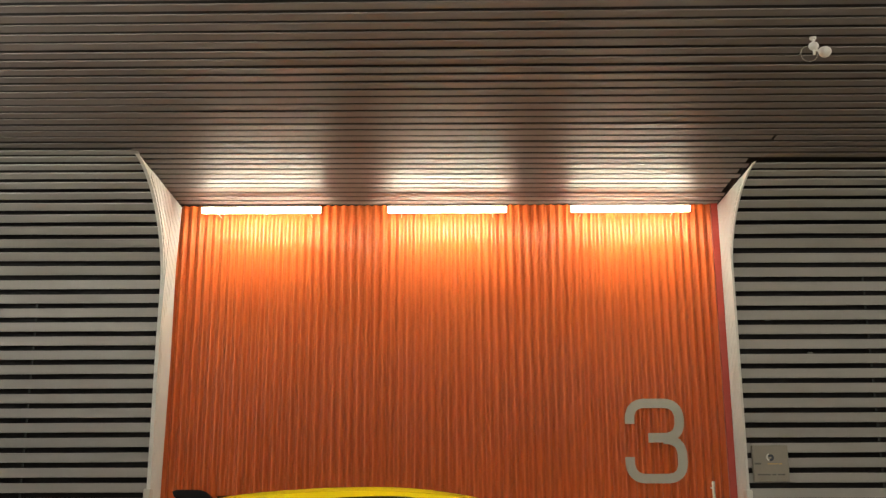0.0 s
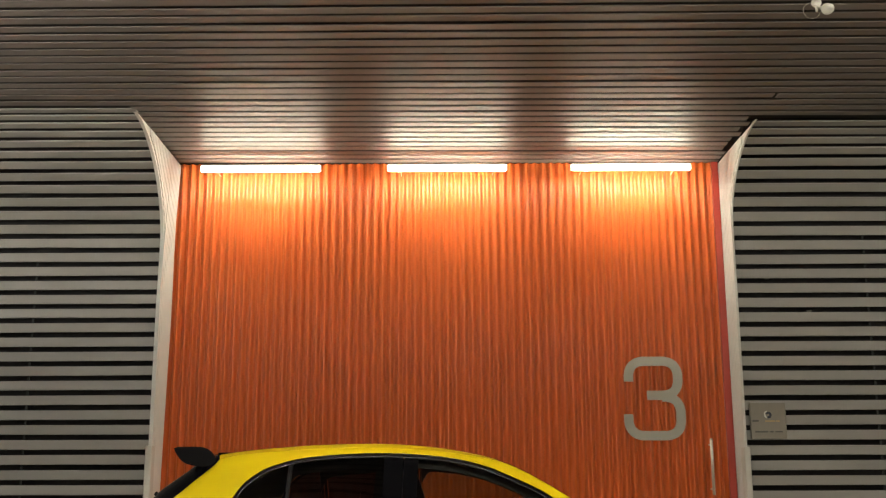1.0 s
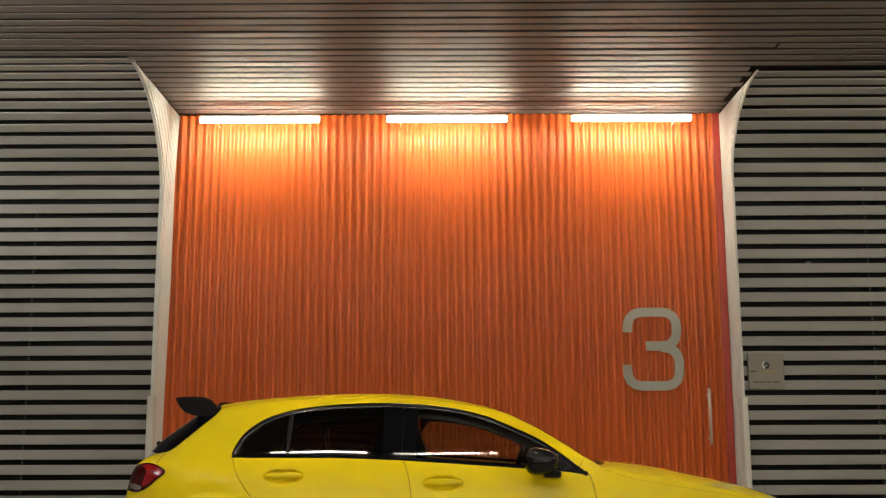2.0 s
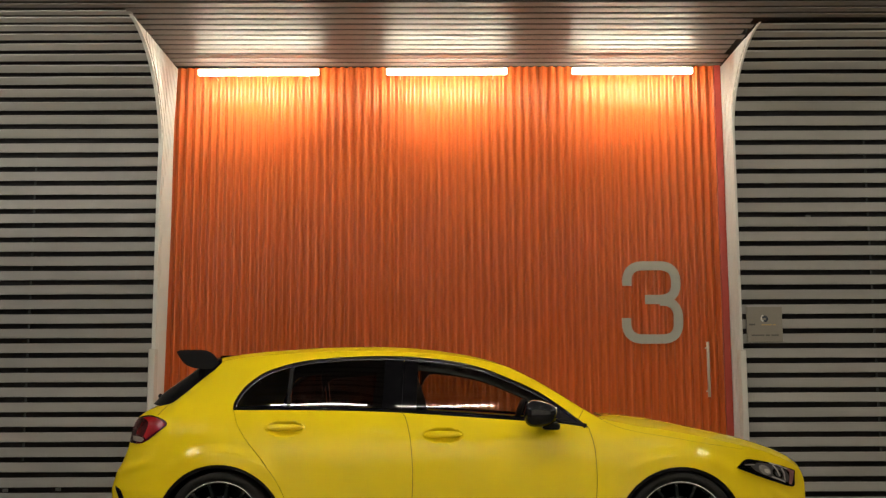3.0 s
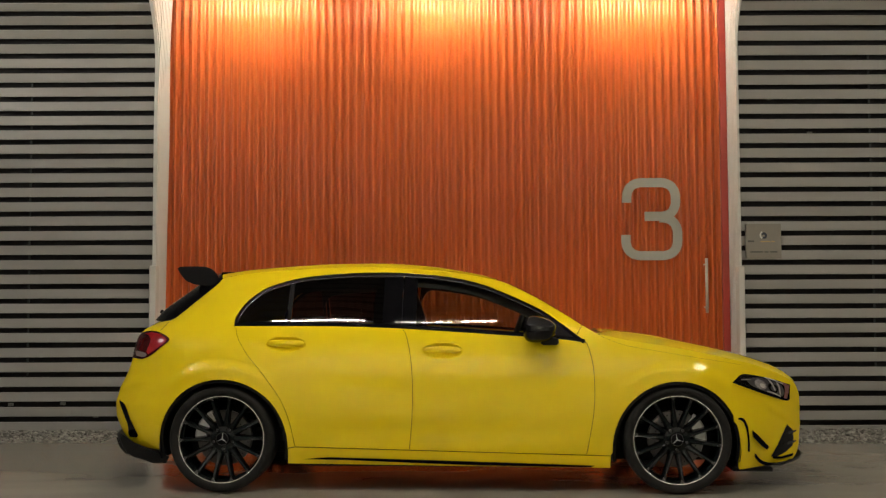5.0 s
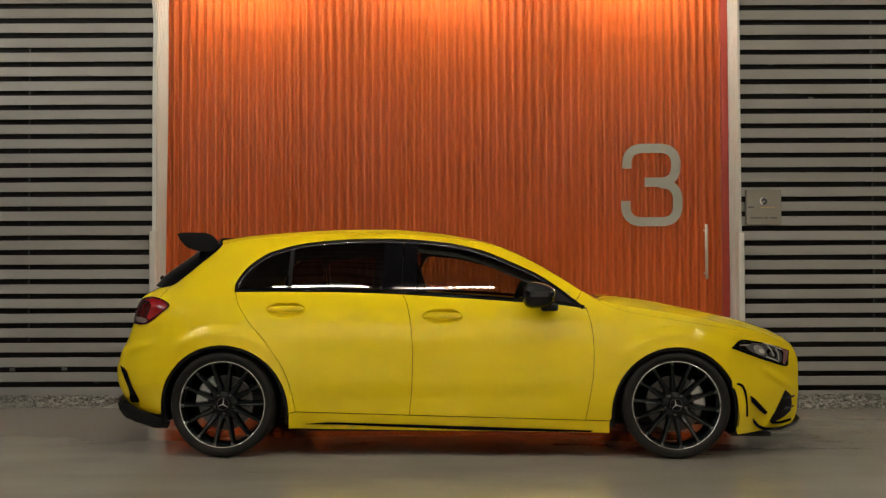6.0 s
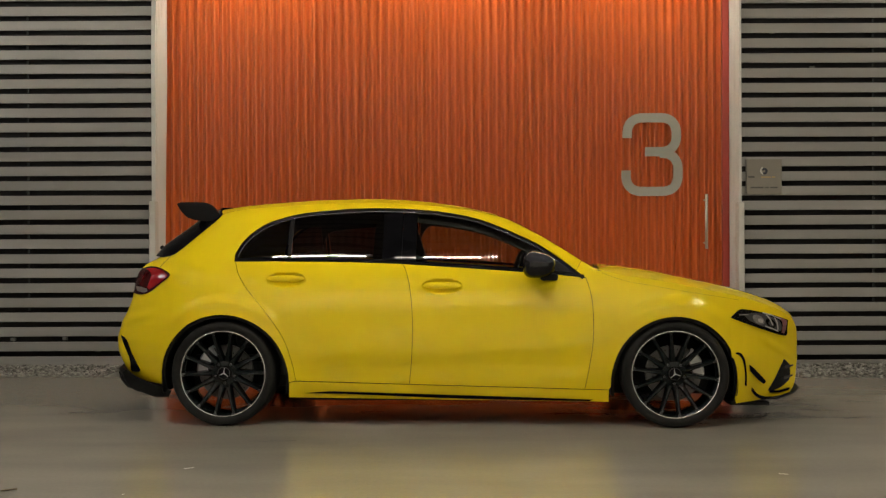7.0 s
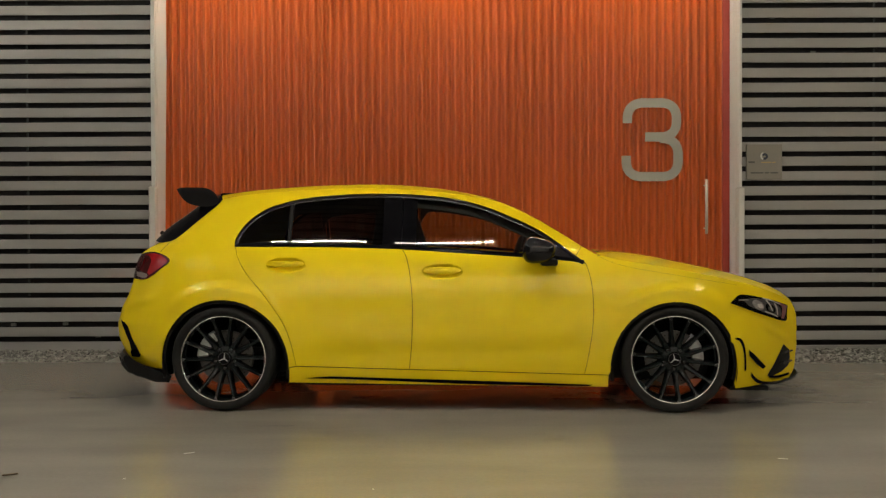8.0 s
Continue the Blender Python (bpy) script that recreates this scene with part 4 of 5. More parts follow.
        panel("bezel", smooth_line([(1.790, 0.664), (1.83, 0.682), (1.90, 0.676), (1.96, 0.658), (2.02, 0.632), (2.045, 0.60), (2.038, 0.562), (1.965, 0.578), (1.872, 0.612), (1.82, 0.635)]), M_LAMPINNER, hl, side, "grey bezel", off=0.003, gap=0, thick=0.004, step=0.02)
        for cx, cz, a, b, mat, word in ((1.880, 0.640, 0.040, 0.027, M_SILVER, "silver projector"), (1.965, 0.615, 0.036, 0.026, M_GLOSS, "dark projector")):
            panel("projector", [(cx + a * math.cos(t), cz + b * math.sin(t) - 0.38 * a * math.cos(t)) for t in [math.radians(15 * i) for i in range(24)]], mat, hl, side, word, off=0.006, gap=0, thick=0.004, step=0.012)
        panel("projector_bulb", [(1.893 + 0.019 * math.cos(t), 0.633 + 0.013 * math.sin(t) - 0.006 * math.cos(t)) for t in [math.radians(15 * i) for i in range(24)]], M_STRIP, hl, side, "bright lens", off=0.009, gap=0, thick=0.004, step=0.012)
        panel("projector_ring", [(1.968 + 0.021 * math.cos(t), 0.612 + 0.016 * math.sin(t) - 0.008 * math.cos(t)) for t in [math.radians(15 * i) for i in range(24)]], M_LAMPINNER, hl, side, "grey ring", off=0.008, gap=0, thick=0.003, step=0.012)
        for line in ([(1.925, 0.668), (1.952, 0.640), (1.975, 0.600), (1.982, 0.602), (1.961, 0.643), (1.936, 0.669)], [(1.985, 0.648), (2.005, 0.615), (2.012, 0.572), (2.020, 0.573), (2.015, 0.617), (1.996, 0.646)], [(1.925, 0.602), (1.970, 0.588), (2.018, 0.566), (2.018, 0.559), (1.968, 0.580), (1.923, 0.596)], [(1.905, 0.684), (1.965, 0.668), (2.035, 0.640), (2.035, 0.634), (1.965, 0.661), (1.905, 0.678)]):
            panel("light_strip", line, M_STRIP, hl, side, "bright strip", off=0.010, gap=0, thick=0.004, step=0.02)
        panel("reflector", [(2.020, 0.652), (2.088, 0.624), (2.080, 0.574), (2.066, 0.545), (2.044, 0.551), (2.052, 0.596), (2.048, 0.622), (2.020, 0.642)], M_PINK, hl, side, "rose-tinted reflector", off=0.005, gap=0, thick=0.004, step=0.02)
        panel("light_strip", [(1.752, 0.676), (1.812, 0.676), (1.816, 0.669), (1.754, 0.669)], M_SILVER, hl, side, "pale light strip", off=0.006, gap=0, thick=0.004, step=0.02)
        # vents, winglets and seams of the bumpers
        panel("bumper_vent", smooth_line([(1.735, 0.446), (1.768, 0.441), (1.794, 0.40), (1.808, 0.32), (1.813, 0.238)]) + smooth_line([(1.799, 0.240), (1.795, 0.32), (1.780, 0.39), (1.760, 0.425), (1.735, 0.435)]), M_GLOSS, car, side, "black slot", off=0.003, gap=0, thick=0.02, step=0.02)
        panel("winglet", [(1.822, 0.369), (1.852, 0.347), (1.900, 0.300), (1.938, 0.262), (1.922, 0.245), (1.880, 0.275), (1.826, 0.330)], M_GLOSS, car, side, "gloss black winglet", off=0.022, gap=0, thick=0.03, step=0.02)
        panel("winglet", smooth_line([(1.845, 0.228), (1.880, 0.190), (1.93, 0.168), (2.0, 0.160)]) + smooth_line([(2.0, 0.150), (1.92, 0.150), (1.87, 0.172), (1.843, 0.205)]), M_GLOSS, car, side, "gloss black winglet", off=0.022, gap=0, thick=0.03, step=0.02)
        panel("air_intake", [(2.069, 0.388), (2.118, 0.350), (2.128, 0.300), (2.122, 0.250), (2.065, 0.216), (1.985, 0.190), (1.957, 0.200), (1.998, 0.262), (2.034, 0.328)], M_BLACK, car, side, "black air intake", off=0.003, gap=0, thick=0.02, step=0.02)
        for z in (0.348, 0.284):
            panel("intake_blade", [(2.035, z - 0.014), (2.07, z - 0.002), (2.150, z - 0.004), (2.150, z - 0.012), (2.07, z - 0.022)], M_BLADE, car, side, "gloss black blade", off=0.014, gap=0, thick=0.025, step=0.02)
        panel("intake_blade", [(1.968, 0.198), (2.04, 0.195), (2.125, 0.203), (2.125, 0.188), (2.04, 0.180), (1.97, 0.186)], M_GLOSS, car, side, "gloss black blade", off=0.016, gap=0, thick=0.025, step=0.02)
        panel("bumper_vent", smooth_line([(-2.060, 0.540), (-2.005, 0.513), (-1.964, 0.427), (-1.930, 0.36), (-1.914, 0.328)]) + smooth_line([(-1.925, 0.312), (-1.995, 0.312), (-1.988, 0.36), (-1.995, 0.41), (-2.032, 0.485)]), M_GLOSS, car, side, "gloss black slot", off=0.006, gap=0, thick=0.02, step=0.02)
        panel("parking_sensor", [(-1.822 + 0.013 * math.cos(t), 0.555 + 0.013 * math.sin(t)) for t in [math.radians(20 * i) for i in range(18)]], M_PAINT, car, side, "round yellow parking sensor", off=0.0015, gap=0, thick=0.006, step=0.01)
        handle_bar(car, side, -0.974, 0.888)
        handle_bar(car, side, -0.022, 0.847)
        mirror(car, side)
        arch_liner(car, side, REAR_WHEEL, 0.275, 0.402, 0.404)
        arch_liner(car, side, FRONT_WHEEL + 0.001, 0.262, 0.385, 0.403)
    # surfaces across the car
    cap("rear_bumper", E_TAIL, [(-1.80, 0.20), (-2.03, 0.26), (-2.135, 0.33), (-2.19, 0.43), (-2.195, 0.52), (-2.155, 0.61), (-2.09, 0.70), (-2.065, 0.78), (-2.05, 0.87), (-2.02, 0.955), (-1.975, 1.005), (-1.93, 1.040)], M_PAINT, car)
    cap("rear_windscreen", E_HATCH, [(-1.93, 1.040), (-1.865, 1.115), (-1.80, 1.165), (-1.69, 1.245), (-1.58, 1.325), (-1.50, 1.348)], M_GLOSS, car, "dark tinted rear windscreen", p=5)
    cap("roof", E_ROOF, [(-1.50, 1.342), (-1.36, 1.362), (-1.22, 1.376), (-1.05, 1.388), (-0.88, 1.399), (-0.70, 1.404), (-0.52, 1.406), (-0.34, 1.401), (-0.16, 1.386), (0.02, 1.361), (0.20, 1.325), (0.325, 1.289)], M_PAINT, car, p=3.2, n=30)
    cap("windscreen", E_PILLAR, [(0.325, 1.289), (0.43, 1.248), (0.58, 1.167), (0.75, 1.062), (0.86, 0.990), (0.965, 0.945)], M_GLASS, car, "lightly tinted windscreen", p=3.0)
    cap("bonnet", E_BONNET, [(0.965, 0.955), (1.05, 0.957), (1.13, 0.950), (1.30, 0.927), (1.48, 0.890), (1.66, 0.852), (1.84, 0.810), (2.01, 0.756), (2.12, 0.708)], M_PAINT, car, p=3.0)
    cap("front_bumper_face", E_NOSE, [(2.12, 0.708), (2.190, 0.660), (2.244, 0.56), (2.250, 0.45), (2.248, 0.33), (2.237, 0.22), (2.19, 0.155)], M_PAINT, car, p=2.6)
    # cowl with the wipers
    bm = bmesh.new()
    for y in (-0.38, 0.10):
        rod(bm, (1.035, y, 0.944), (1.0, y + 0.42, 0.948), 0.008, 8)
    part("wiper", bm, M_BLACK, car)
    # roof spoiler with its end plates, and the high-mounted pivot of the rear wiper
    prof = smooth_line([(-1.462, 1.298), (-1.498, 1.345), (-1.545, 1.372), (-1.62, 1.377), (-1.715, 1.376), (-1.738, 1.366)], 0.03) + smooth_line([(-1.722, 1.336), (-1.682, 1.288), (-1.62, 1.262), (-1.528, 1.254), (-1.475, 1.268)], 0.03)
    bm = prism(bmesh.new(), prof, "y", -0.545, -0.525)
    prism(bm, prof, "y", 0.525, 0.545)
    blade = [(-1.462, 1.300), (-1.50, 1.326), (-1.55, 1.344), (-1.64, 1.350), (-1.730, 1.350), (-1.730, 1.340), (-1.62, 1.326), (-1.53, 1.306), (-1.47, 1.285)]
    prism(bm, blade, "y", -0.526, 0.526)
    part("spoiler", bm, M_GLOSS, car, "gloss black roof spoiler with end plates")
    part("wiper_pivot", rod(bmesh.new(), (-1.880, -0.30, 1.066), (-1.918, -0.30, 1.092), 0.014, 12), M_BLACK, car)
    # lower black apron, splitter, underbody
    bm = bmesh.new()
    rear_apron(bm)
    diffuser = part("rear_diffuser", bm, M_SATIN, car, "satin black diffuser")
    for y in (-0.745, -0.60, -0.30, 0.0, 0.30, 0.60, 0.745):
        x = -2.178 + 0.165 * abs(y / 0.76) ** 2.6
        fin = prism(bmesh.new(), [(x - 0.012, 0.300), (x + 0.004, 0.250), (x + 0.03, 0.214), (x + 0.06, 0.212), (x + 0.08, 0.194), (x + 0.12, 0.188), (x + 0.20, 0.158), (x + 0.26, 0.158), (x + 0.26, 0.190), (x + 0.06, 0.270)], "y", y - 0.009, y + 0.009)
        part("fin", fin, M_BLACK, diffuser)
    bm = bmesh.new()
    splitter(bm)
    part("front_splitter", bm, M_BLACK, car, "gloss black front splitter")
    bm = box(bmesh.new(), -0.97, 0.97, -0.80, 0.80, 0.175, 0.24, 0.02)
    # hidden lower slab, added to block the door's reflection in the floor
    box(bm, -0.90, 0.90, -0.62, 0.62, 0.122, 0.19, 0.015)
    box(bm, -2.0, -0.97, -0.56, 0.56, 0.20, 0.40, 0.02)
    box(bm, 0.97, 2.05, -0.56, 0.56, 0.16, 0.40, 0.02)
    part("underbody", bm, M_BLACK, car, "black underbody with an added light-blocking slab")
    part("undertray", box(bmesh.new(), 1.73, 1.97, -0.68, 0.68, 0.108, 0.134, 0.006), M_BLACK, car, "black undertray edge")
    cabin(car)
    for x in (REAR_WHEEL, FRONT_WHEEL):
        for side in (-1, 1):
            wheel(car, x, side)
    return car


def ring_mesh(name, tops, belt, side):
    """The surround of the side windows: a strip along the window line with a rolled face."""
    bm = bmesh.new()
    outline = resample(tops + belt[::-1][1:-1], 0.02)
    area = 0.5 * np.sum(outline[:, 0] * np.roll(outline[:, 1], -1) - np.roll(outline[:, 0], -1) * outline[:, 1])
    if area < 0:
        outline = outline[::-1]
    d = np.roll(outline, -1, 0) - np.roll(outline, 1, 0)
    inn = np.stack([-d[:, 1], d[:, 0]], 1) / np.linalg.norm(d, axis=1)[:, None]
    rings = []
    for u, o in ((0.001, -0.012), (0.001, 0.001), (0.004, 0.003), (0.016, 0.003), (0.021, -0.002), (0.021, -0.016)):
        q = outline + inn * u
        w = half_width(q[:, 0], q[:, 1]) + o
        rings.append([bm.verts.new((a, side * b, c)) for a, b, c in zip(q[:, 0], w, q[:, 1])])
    n = len(outline)
    for a, b in zip(rings, rings[1:]):
        for i in range(n):
            j = (i + 1) % n
            bm.faces.new((a[i], a[j], b[j], b[i]))
    bmesh.ops.recalc_face_normals(bm, faces=bm.faces)
    return mesh_from(bm, name, M_GLOSS, True)


def tube_along(pts, r, n=8):
    bm = bmesh.new()
    pts = [Vector(p) for p in pts]
    rings = []
    for i, p in enumerate(pts):
        d = (pts[min(i + 1, len(pts) - 1)] - pts[max(i - 1, 0)]).normalized()
        a = d.orthogonal().normalized() if i == 0 else (rings_a - d * rings_a.dot(d)).normalized()
        rings_a = a
        b = d.cross(a)
        rings.append([bm.verts.new(p + r * (a * math.cos(2 * math.pi * k / n) + b * math.sin(2 * math.pi * k / n))) for k in range(n)])
    for a, b in zip(rings, rings[1:]):
        for k in range(n):
            bm.faces.new((a[k], a[(k + 1) % n], b[(k + 1) % n], b[k]))
    bm.faces.new(rings[0][::-1])
    bm.faces.new(rings[-1])
    bmesh.ops.recalc_face_normals(bm, faces=bm.faces)
    return bm


def seal_line(car, side):
    line = [p for p in shrink(TOPS, 0.021) if -1.285 < p[0] < 0.62][1:]
    w = half_width([p[0] for p in line], [p[1] for p in line])
    part("window_seal", tube_along([(p[0], side * (a - 0.004), p[1]) for p, a in zip(line, w)], 0.0032), M_SEAL, car, "grey window seal", smooth=True)


M_SEAL = material("satin_seal", (0.17, 0.17, 0.18), 0.25, 1.0, 0.05)


def handle_bar(car, side, x, z):
    w = float(half_width(x, z))
    bm = bmesh.new()
    n, m = 16, 10
    rings = []
    for i in range(n + 1):
        t = -1 + 2 * i / n
        r = math.sqrt(max(0.0, 1 - t ** 4))
        rings.append([bm.verts.new((x + 0.114 * t, side * (w + 0.044 + 0.008 * r * math.cos(2 * math.pi * k / m)), z + 0.008 + (0.002 + 0.019 * r) * math.sin(2 * math.pi * k / m))) for k in range(m)])
    for a, b in zip(rings, rings[1:]):
        for k in range(m):
            bm.faces.new((a[k], a[(k + 1) % m], b[(k + 1) % m], b[k]))
    bm.faces.new(rings[0][::-1])
    bm.faces.new(rings[-1])
    bmesh.ops.recalc_face_normals(bm, faces=bm.faces)
    part("door_handle", bm, M_PAINT, car, "yellow pull handle", smooth=True)


def mirror(car, side):
    bm = bmesh.new()
    bmesh.ops.create_uvsphere(bm, u_segments=28, v_segments=18, radius=1)
    for v in bm.verts:
        x, y, z = v.co
        k = 1.0
        x = math.copysign(abs(x) ** 0.7, x)
        z = math.copysign(abs(z) ** 0.75, z)
        y = math.copysign(abs(y) ** 0.8, y)
        v.co = (0.556 + 0.095 * x + 0.010 * z, side * (0.965 + 0.085 * y), 0.975 + (0.076 - 0.014 * x) * z - 0.010 * x)
    shell = part("mirror", bm, M_MIRROR, car, "gloss black door mirror", smooth=True)
    bm = box(bmesh.new(), 0.555, 0.650, side * 0.86 - 0.06, side * 0.86 + 0.11 if side > 0 else side * 0.86 + 0.06, 0.885, 0.925, 0.014) if side > 0 else box(bmesh.new(), 0.565, 0.668, -0.99, -0.80, 0.884, 0.925, 0.014)
    part("mirror_foot", bm, M_BLACK, shell, "black mirror foot")


def arch_liner(car, side, cx, cz, a, b):
    """Wheel house: a black half-drum behind the arch, with a turned lip."""
    bm = bmesh.new()
    ang = [math.radians(-12 + 204 * i / 40) for i in range(41)]
    ys = (0.50, 0.62, 0.80)
    rows = [[bm.verts.new((cx + a * math.cos(t), side * y, cz + b * math.sin(t))) for t in ang] for y in ys]
    edge = half_width([cx + a * math.cos(t) for t in ang], [cz + b * math.sin(t) for t in ang]) - 0.010
    rows.append([bm.verts.new((cx + a * math.cos(t), side * w, cz + b * math.sin(t))) for t, w in zip(ang, edge)])
    rows.append([bm.verts.new((cx + (a - 0.02) * math.cos(t), side * (w - 0.004), cz + (b - 0.02) * math.sin(t))) for t, w in zip(ang, edge)])
    for p, q in zip(rows, rows[1:]):
        for i in range(40):
            bm.faces.new((p[i], p[i + 1], q[i + 1], q[i]))
    bm.faces.new(rows[0])
    part("wheel_house", bm, M_BLACK, car, "black wheel house", smooth=True)


def rear_apron(bm):
    """Black apron under the rear bumper, following its curve across the car."""
    prof = [(-0.01, 0.330), (0.010, 0.312), (0.0, 0.275), (-0.035, 0.222), (-0.09, 0.200), (-0.28, 0.156), (-0.30, 0.20), (-0.10, 0.27)]
    n = 24
    rings = []
    for i in range(n + 1):
        s = -1 + 2 * i / n
        y = 0.76 * s
        x = -2.178 + 0.165 * abs(s) ** 2.6
        rings.append([bm.verts.new((x - u if u < 0 else x - u * 0.8, y, z)) for u, z in prof])
    for a, b in zip(rings, rings[1:]):
        for k in range(len(prof)):
            bm.faces.new((a[k], a[(k + 1) % len(prof)], b[(k + 1) % len(prof)], b[k]))
    bm.faces.new(rings[0][::-1])
    bm.faces.new(rings[-1])
    bmesh.ops.recalc_face_normals(bm, faces=bm.faces)


def splitter(bm):
    n = 28
    rings = []
    for i in range(n + 1):
        s = -1 + 2 * i / n
        x = 2.258 - 0.20 * abs(s) ** 2.8
        y = 0.71 * s
        rings.append([bm.verts.new(p) for p in ((x - 0.16, y * 0.96, 0.146), (x - 0.16, y * 0.96, 0.158), (x - 0.05, y, 0.160), (x - 0.008, y, 0.184), (x, y, 0.182), (x - 0.010, y, 0.164), (x - 0.05, y, 0.150))])
    for a, b in zip(rings, rings[1:]):
        for k in range(7):
            bm.faces.new((a[k], a[(k + 1) % 7], b[(k + 1) % 7], b[k]))
    bm.faces.new(rings[0][::-1])
    bm.faces.new(rings[-1])
    bmesh.ops.recalc_face_normals(bm, faces=bm.faces)


def cabin(car):
    """Dark seats, dashboard, wheel and trim seen through the panes."""
    def seat(x, y, h=0.62):
        bm = bmesh.new()
        prism(bm, smooth_line([(x, 0.42), (x - 0.20, 0.50 + h * 0.45), (x - 0.27, 0.45 + h), (x - 0.19, 0.47 + h), (x - 0.09, 0.50 + h * 0.45), (x + 0.14, 0.52)], 0.05), "y", y - 0.24, y + 0.24)
        box(bm, x - 0.05, x + 0.48, y - 0.25, y + 0.25, 0.36, 0.53, 0.03)
        box(bm, x - 0.30, x - 0.21, y - 0.13, y + 0.13, 0.44 + h, 0.60 + h, 0.025)
        bmesh.ops.recalc_face_normals(bm, faces=bm.faces)
        return bm
    for y in (-0.36, 0.36):
        part("front_seat", seat(-0.15, y), M_CABIN, car, "black seat")
    bm = box(bmesh.new(), -1.35, -1.18, -0.62, 0.62, 0.45, 1.02, 0.04)
    box(bm, -1.2, -0.70, -0.62, 0.62, 0.36, 0.52, 0.04)
    part("rear_bench", bm, M_CABIN, car, "black rear bench")
    bm = box(bmesh.new(), 0.50, 0.95, -0.72, 0.72, 0.62, 0.895, 0.05)
    part("dashboard", bm, M_CABIN, car, "black dashboard")
    bm = bmesh.new()
    ring = [(0.42 + 0.06 * math.sin(a), 0.36 + 0.18 * math.cos(a), 0.87 + 0.17 * math.sin(a)) for a in [2 * math.pi * i / 32 for i in range(33)]]
    part("steering_wheel", tube_along(ring, 0.016), M_CABIN, car, "black steering wheel", smooth=True)
    bm = box(bmesh.new(), -1.30, 0.50, -0.62, 0.62, 0.28, 0.36, 0.02)
    part("cabin_floor", bm, M_CABIN, car)
    cap("headliner", E_ROOF, [(-1.48, 1.31), (-1.22, 1.335), (-0.88, 1.352), (-0.52, 1.360), (-0.16, 1.342), (0.02, 1.322), (0.30, 1.262)], M_CABIN, car, "dark headliner", off=-0.03)
    for side in (-1, 1):
        for nm, x0, x1, top in (("door_card", -0.16, 0.66, 0.086), ("door_card", -0.90, -0.42, 0.100)):
            # inner rails round each door window: lower card, upper rail
            t_in = part_of(TOPS, x0 - 0.10, x1 + 0.04)
            lowt = [(p[0], p[1] - top - 0.055 * max(0.0, 1 - (p[0] - x0 + 0.075) / 0.06) ** 2) for p in t_in]
            lo = part_of(BELT, x0 - 0.10, x1 + 0.04)
            lowt = [(p[0], max(p[1], np.interp(p[0], [q[0] for q in lo], [q[1] for q in lo]) + 0.02)) for p in lowt]
            panel("door_rail", t_in + lowt[::-1], M_CABIN, car, side, "dark inner window rail", off=-0.055, gap=0.004, step=0.05, thick=0.02)
            panel(nm, [(p[0], p[1] - 0.004) for p in lo] + [(x1 + 0.04, 0.40), (x0 - 0.10, 0.40)], M_CABIN, car, side, "dark door card", off=-0.06, gap=0.004, step=0.06, thick=0.03)
        panel("pillar_lining", [(-0.46, 0.97), (-0.215, 0.962), (-0.235, 1.06), (-0.272, 1.18), (-0.30, 1.30), (-0.44, 1.30)], M_CABIN, car, side, "dark pillar lining", off=-0.06, gap=0, step=0.05, thick=0.03)


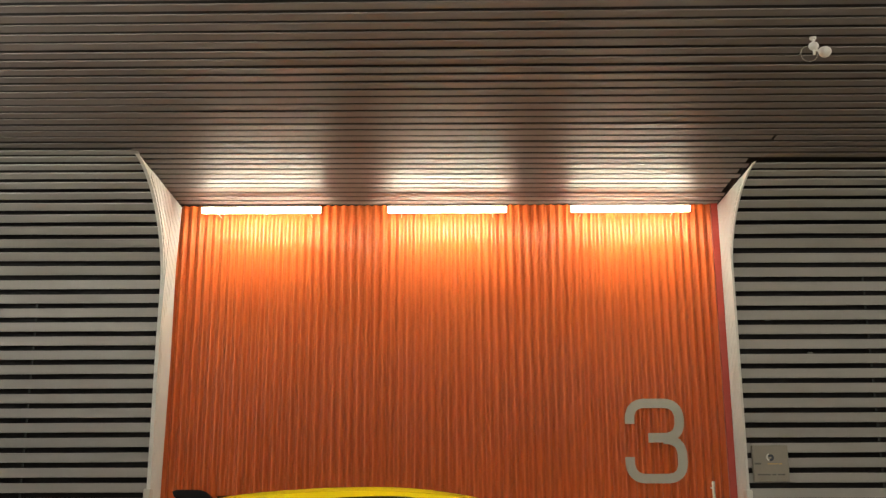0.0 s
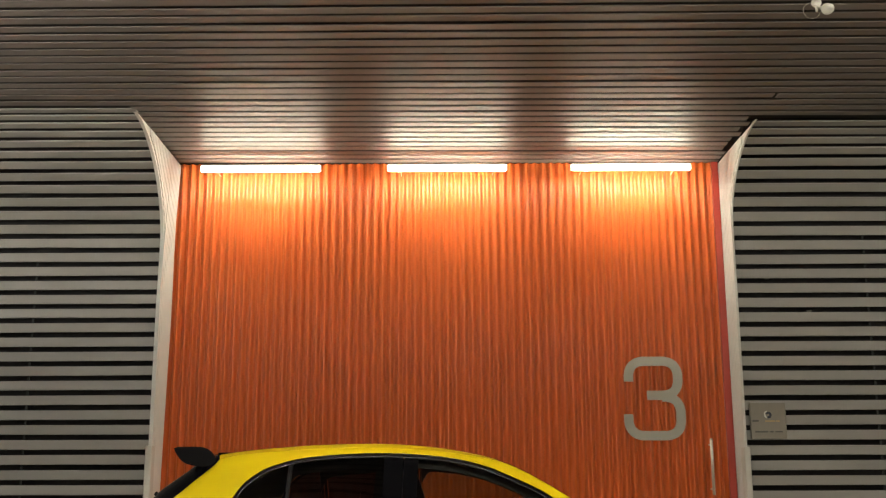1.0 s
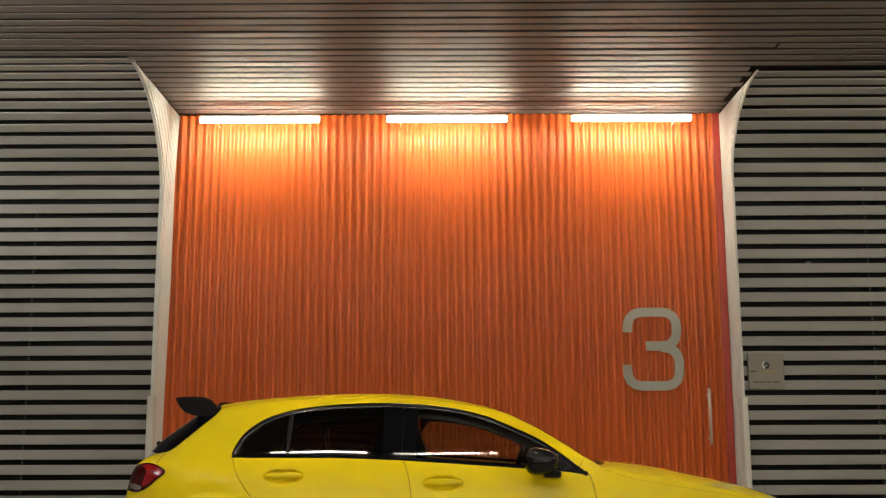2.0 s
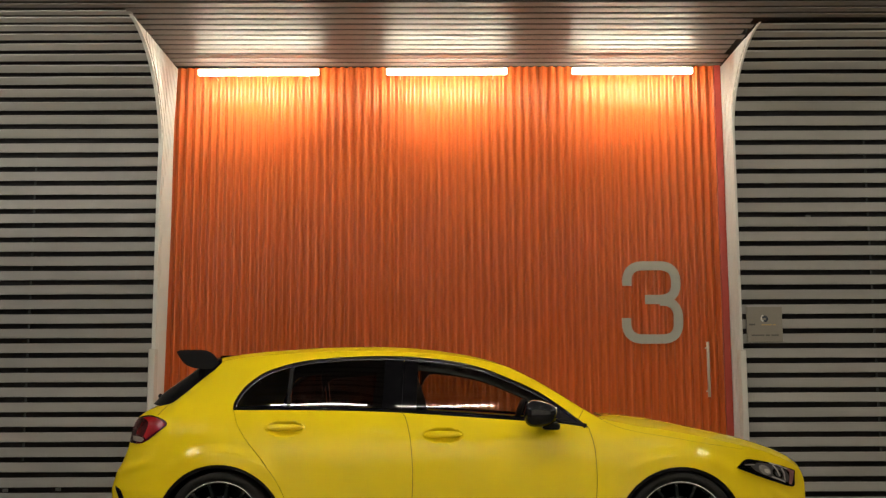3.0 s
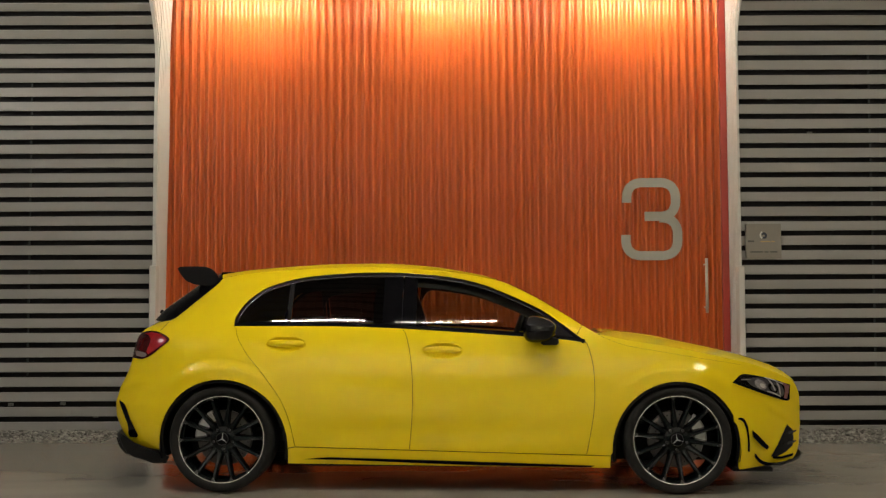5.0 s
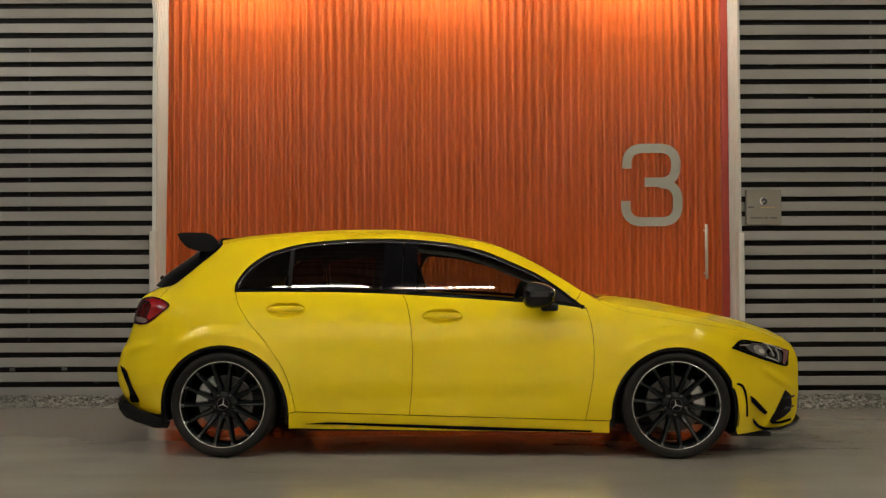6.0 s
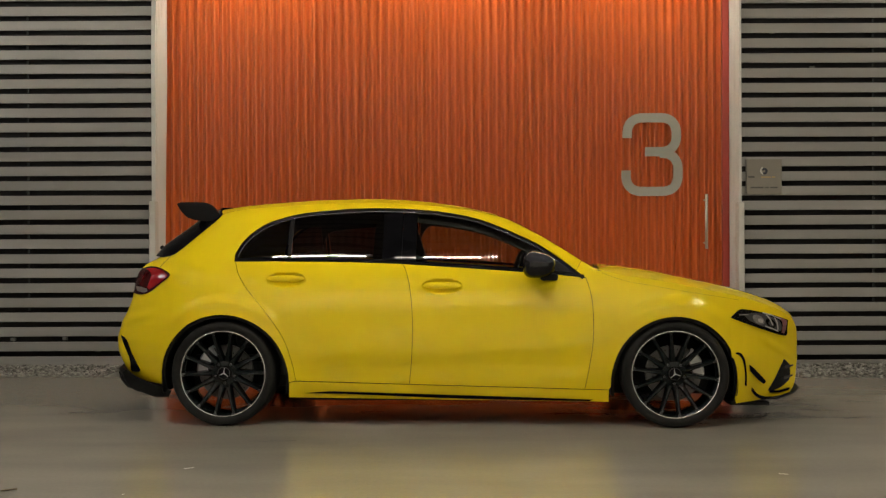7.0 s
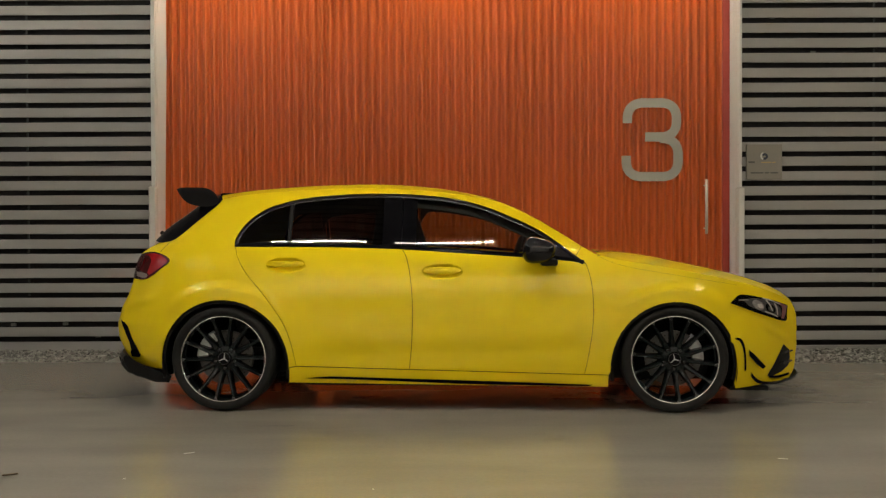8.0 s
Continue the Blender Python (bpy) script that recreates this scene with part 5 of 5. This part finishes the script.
def wheel(car, x, side):
    phase = 0.727 if x > 0 else 0.066
    w = empty("wheel", pose(x, side * 0.80, WHEEL_Z, 0, 0, 0 if side < 0 else 180), "", "")
    w.parent = car
    for key in ("label", "category"):
        if key in w:
            del w[key]
    w["label"] = "black multi-spoke alloy wheel with a low-profile tyre"
    # tyre: turned profile about y, outside towards -y
    prof = [(0.262, -0.068), (0.268, -0.082), (0.276, -0.090), (0.292, -0.094), (0.305, -0.090), (0.313, -0.080), (0.318, -0.066), (0.319, 0.0), (0.318, 0.11), (0.312, 0.13), (0.300, 0.14), (0.262, 0.135)]
    part("tyre", lathe(prof, 72), M_RUBBER, w, "black low-profile tyre", smooth=True)
    lip = lathe([(0.2545, -0.066), (0.2560, -0.0765), (0.2585, -0.0785), (0.2635, -0.0780), (0.2655, -0.070), (0.2625, -0.06)], 72)
    part("rim_lip", lip, M_LIP, w, "bright turned rim edge", smooth=True)
    part("rim", lathe([(0.258, -0.070), (0.250, -0.066), (0.240, -0.03), (0.236, 0.05), (0.240, 0.12), (0.256, 0.13)], 64), M_RIM, w, "gloss black rim barrel", smooth=True)
    for k in range(14):
        a = 2 * math.pi * (k + phase) / 14
        bm = bmesh.new()
        ring = []
        # a narrow blade with sloping flanks: deep at the hub, bent forward to the rim, its face hollowed along the middle
        for r, hw, y0, y1 in ((0.074, 0.0150, -0.034, 0.000), (0.090, 0.0150, -0.039, -0.002), (0.115, 0.0130, -0.045, -0.004), (0.160, 0.0108, -0.054, -0.010), (0.205, 0.0098, -0.061, -0.020), (0.238, 0.0105, -0.068, -0.030), (0.2575, 0.0150, -0.0735, -0.034)):
            ring.append([bm.verts.new((r * math.cos(a) - u * math.sin(a), y, r * math.sin(a) + u * math.cos(a))) for u, y in ((-hw * 1.45, y1), (-hw, y0 + 0.004), (-hw * 0.82, y0), (-hw * 0.35, y0 + 0.0022), (hw * 0.35, y0 + 0.0022), (hw * 0.82, y0), (hw, y0 + 0.004), (hw * 1.45, y1))])
        for p, q in zip(ring, ring[1:]):
            for j in range(8):
                bm.faces.new((p[j], p[(j + 1) % 8], q[(j + 1) % 8], q[j]))
        bm.faces.new(ring[0])
        bm.faces.new(ring[-1][::-1])
        bmesh.ops.recalc_face_normals(bm, faces=bm.faces)
        spoke = part("spoke", bm, M_RIM, w)
        # the turned tip of the spoke where it meets the bright rim edge
        tip = bmesh.new()
        ca, sa = math.cos(a), math.sin(a)
        quad = [tip.verts.new((r * ca - u * sa, y, r * sa + u * ca)) for r, u, y in ((0.236, -0.0075, -0.0680), (0.2550, -0.0120, -0.0742), (0.2550, 0.0120, -0.0742), (0.236, -0.0030, -0.0680))]
        low = [tip.verts.new(v.co + Vector((0, 0.004, 0))) for v in quad]
        tip.faces.new(quad)
        tip.faces.new(low[::-1])
        for j in range(4):
            tip.faces.new((quad[j], low[j], low[(j + 1) % 4], quad[(j + 1) % 4]))
        bmesh.ops.recalc_face_normals(tip, faces=tip.faces)
        part("spoke_tip", tip, M_TURNED, spoke, "dull turned metal tip")
    part("hub", lathe([(0.0, -0.036), (0.040, -0.032), (0.070, -0.031), (0.084, -0.028), (0.090, -0.012), (0.090, 0.008), (0.0, 0.03)], 40), M_RIM, w, "black hub", smooth=True)
    capo = part("hub_cap", lathe([(0.0, -0.052), (0.032, -0.052), (0.040, -0.047), (0.043, -0.030)], 32), M_GLOSS, w, "black hub cap", smooth=True)
    part("cap_ring", lathe([(0.0345, -0.0515), (0.0362, -0.0530), (0.0380, -0.0510), (0.0362, -0.049), (0.0345, -0.0515)], 40), M_TURNED, capo, "dull metal ring", smooth=True)
    for k in range(3):
        a = math.radians(90 + 120 * k + (12 if x > 0 else -6))
        bm = bmesh.new()
        dx, dz = math.cos(a), math.sin(a)
        front = [bm.verts.new((0.034 * t * dx - u * dz, -0.0545, 0.034 * t * dz + u * dx)) for t, u in ((0.0, -0.0032), (1.0, -0.0006), (1.0, 0.0006), (0.0, 0.0032))]
        rear = [bm.verts.new(v.co + Vector((0, 0.003, 0))) for v in front]
        bm.faces.new(front)
        bm.faces.new(rear[::-1])
        for j in range(4):
            bm.faces.new((front[j], rear[j], rear[(j + 1) % 4], front[(j + 1) % 4]))
        bmesh.ops.recalc_face_normals(bm, faces=bm.faces)
        part("cap_bar", bm, M_CALIPER, capo, "grey metal bar")
    for k in range(5):
        a = 2 * math.pi * k / 5 + 0.94
        bx, bz = 0.062 * math.cos(a), 0.062 * math.sin(a)
        part("bolt_well", lathe([(0.0115, -0.0305), (0.0140, -0.0365), (0.0165, -0.0345), (0.0180, -0.028)], 20), M_RIM, w, smooth=True, at=pose(bx, 0, bz))
        part("wheel_bolt", rod(bmesh.new(), (bx, -0.035, bz), (bx, -0.028, bz), 0.0085, 6), M_BOLT, w, "dark steel bolt")
    part("brake_disc", lathe([(0.075, 0.012), (0.165, 0.012), (0.168, 0.016), (0.168, 0.034), (0.165, 0.038), (0.075, 0.038), (0.075, 0.012)], 56), M_DISC, w, "grey brake disc")
    bm = bmesh.new()
    for i in range(36):
        a, r = 2 * math.pi * i / 36, (0.105, 0.125, 0.145)[i % 3]
        rod(bm, (r * math.cos(a), 0.0105, r * math.sin(a)), (r * math.cos(a), 0.014, r * math.sin(a)), 0.0042, 6)
    part("disc_holes", bm, M_BLACK, w, "dark drilled holes")
    # caliper: behind the axle at the rear, ahead of it at the front, both seen through the spokes
    c = (20 if x > 0 else 150) if side < 0 else (160 if x > 0 else 30)
    bm = bmesh.new()
    ring = []
    for i in range(9):
        a = math.radians(c - 32 + 64 * i / 8)
        ring.append([bm.verts.new((r * math.cos(a), y, r * math.sin(a))) for r, y in ((0.115, 0.045), (0.118, -0.004), (0.172, -0.006), (0.185, 0.01), (0.185, 0.045))])
    for p, q in zip(ring, ring[1:]):
        for j in range(5):
            bm.faces.new((p[j], p[(j + 1) % 5], q[(j + 1) % 5], q[j]))
    bm.faces.new(ring[0])
    bm.faces.new(ring[-1][::-1])
    bmesh.ops.recalc_face_normals(bm, faces=bm.faces)
    part("brake_caliper", bm, M_CALIPER, w, "grey brake caliper")
    return w


def lathe(prof, n):
    """A ring turned about the y axis from (radius, y) pairs."""
    bm = bmesh.new()
    rings = []
    for i in range(n):
        a = 2 * math.pi * i / n
        rings.append([bm.verts.new((r * math.cos(a), y, r * math.sin(a))) for r, y in prof])
    for i in range(n):
        p, q = rings[i], rings[(i + 1) % n]
        for j in range(len(prof) - 1):
            bm.faces.new((p[j], p[j + 1], q[j + 1], q[j]))
    bmesh.ops.remove_doubles(bm, verts=bm.verts, dist=1e-6)
    bmesh.ops.recalc_face_normals(bm, faces=bm.faces)
    return bm


build_car()
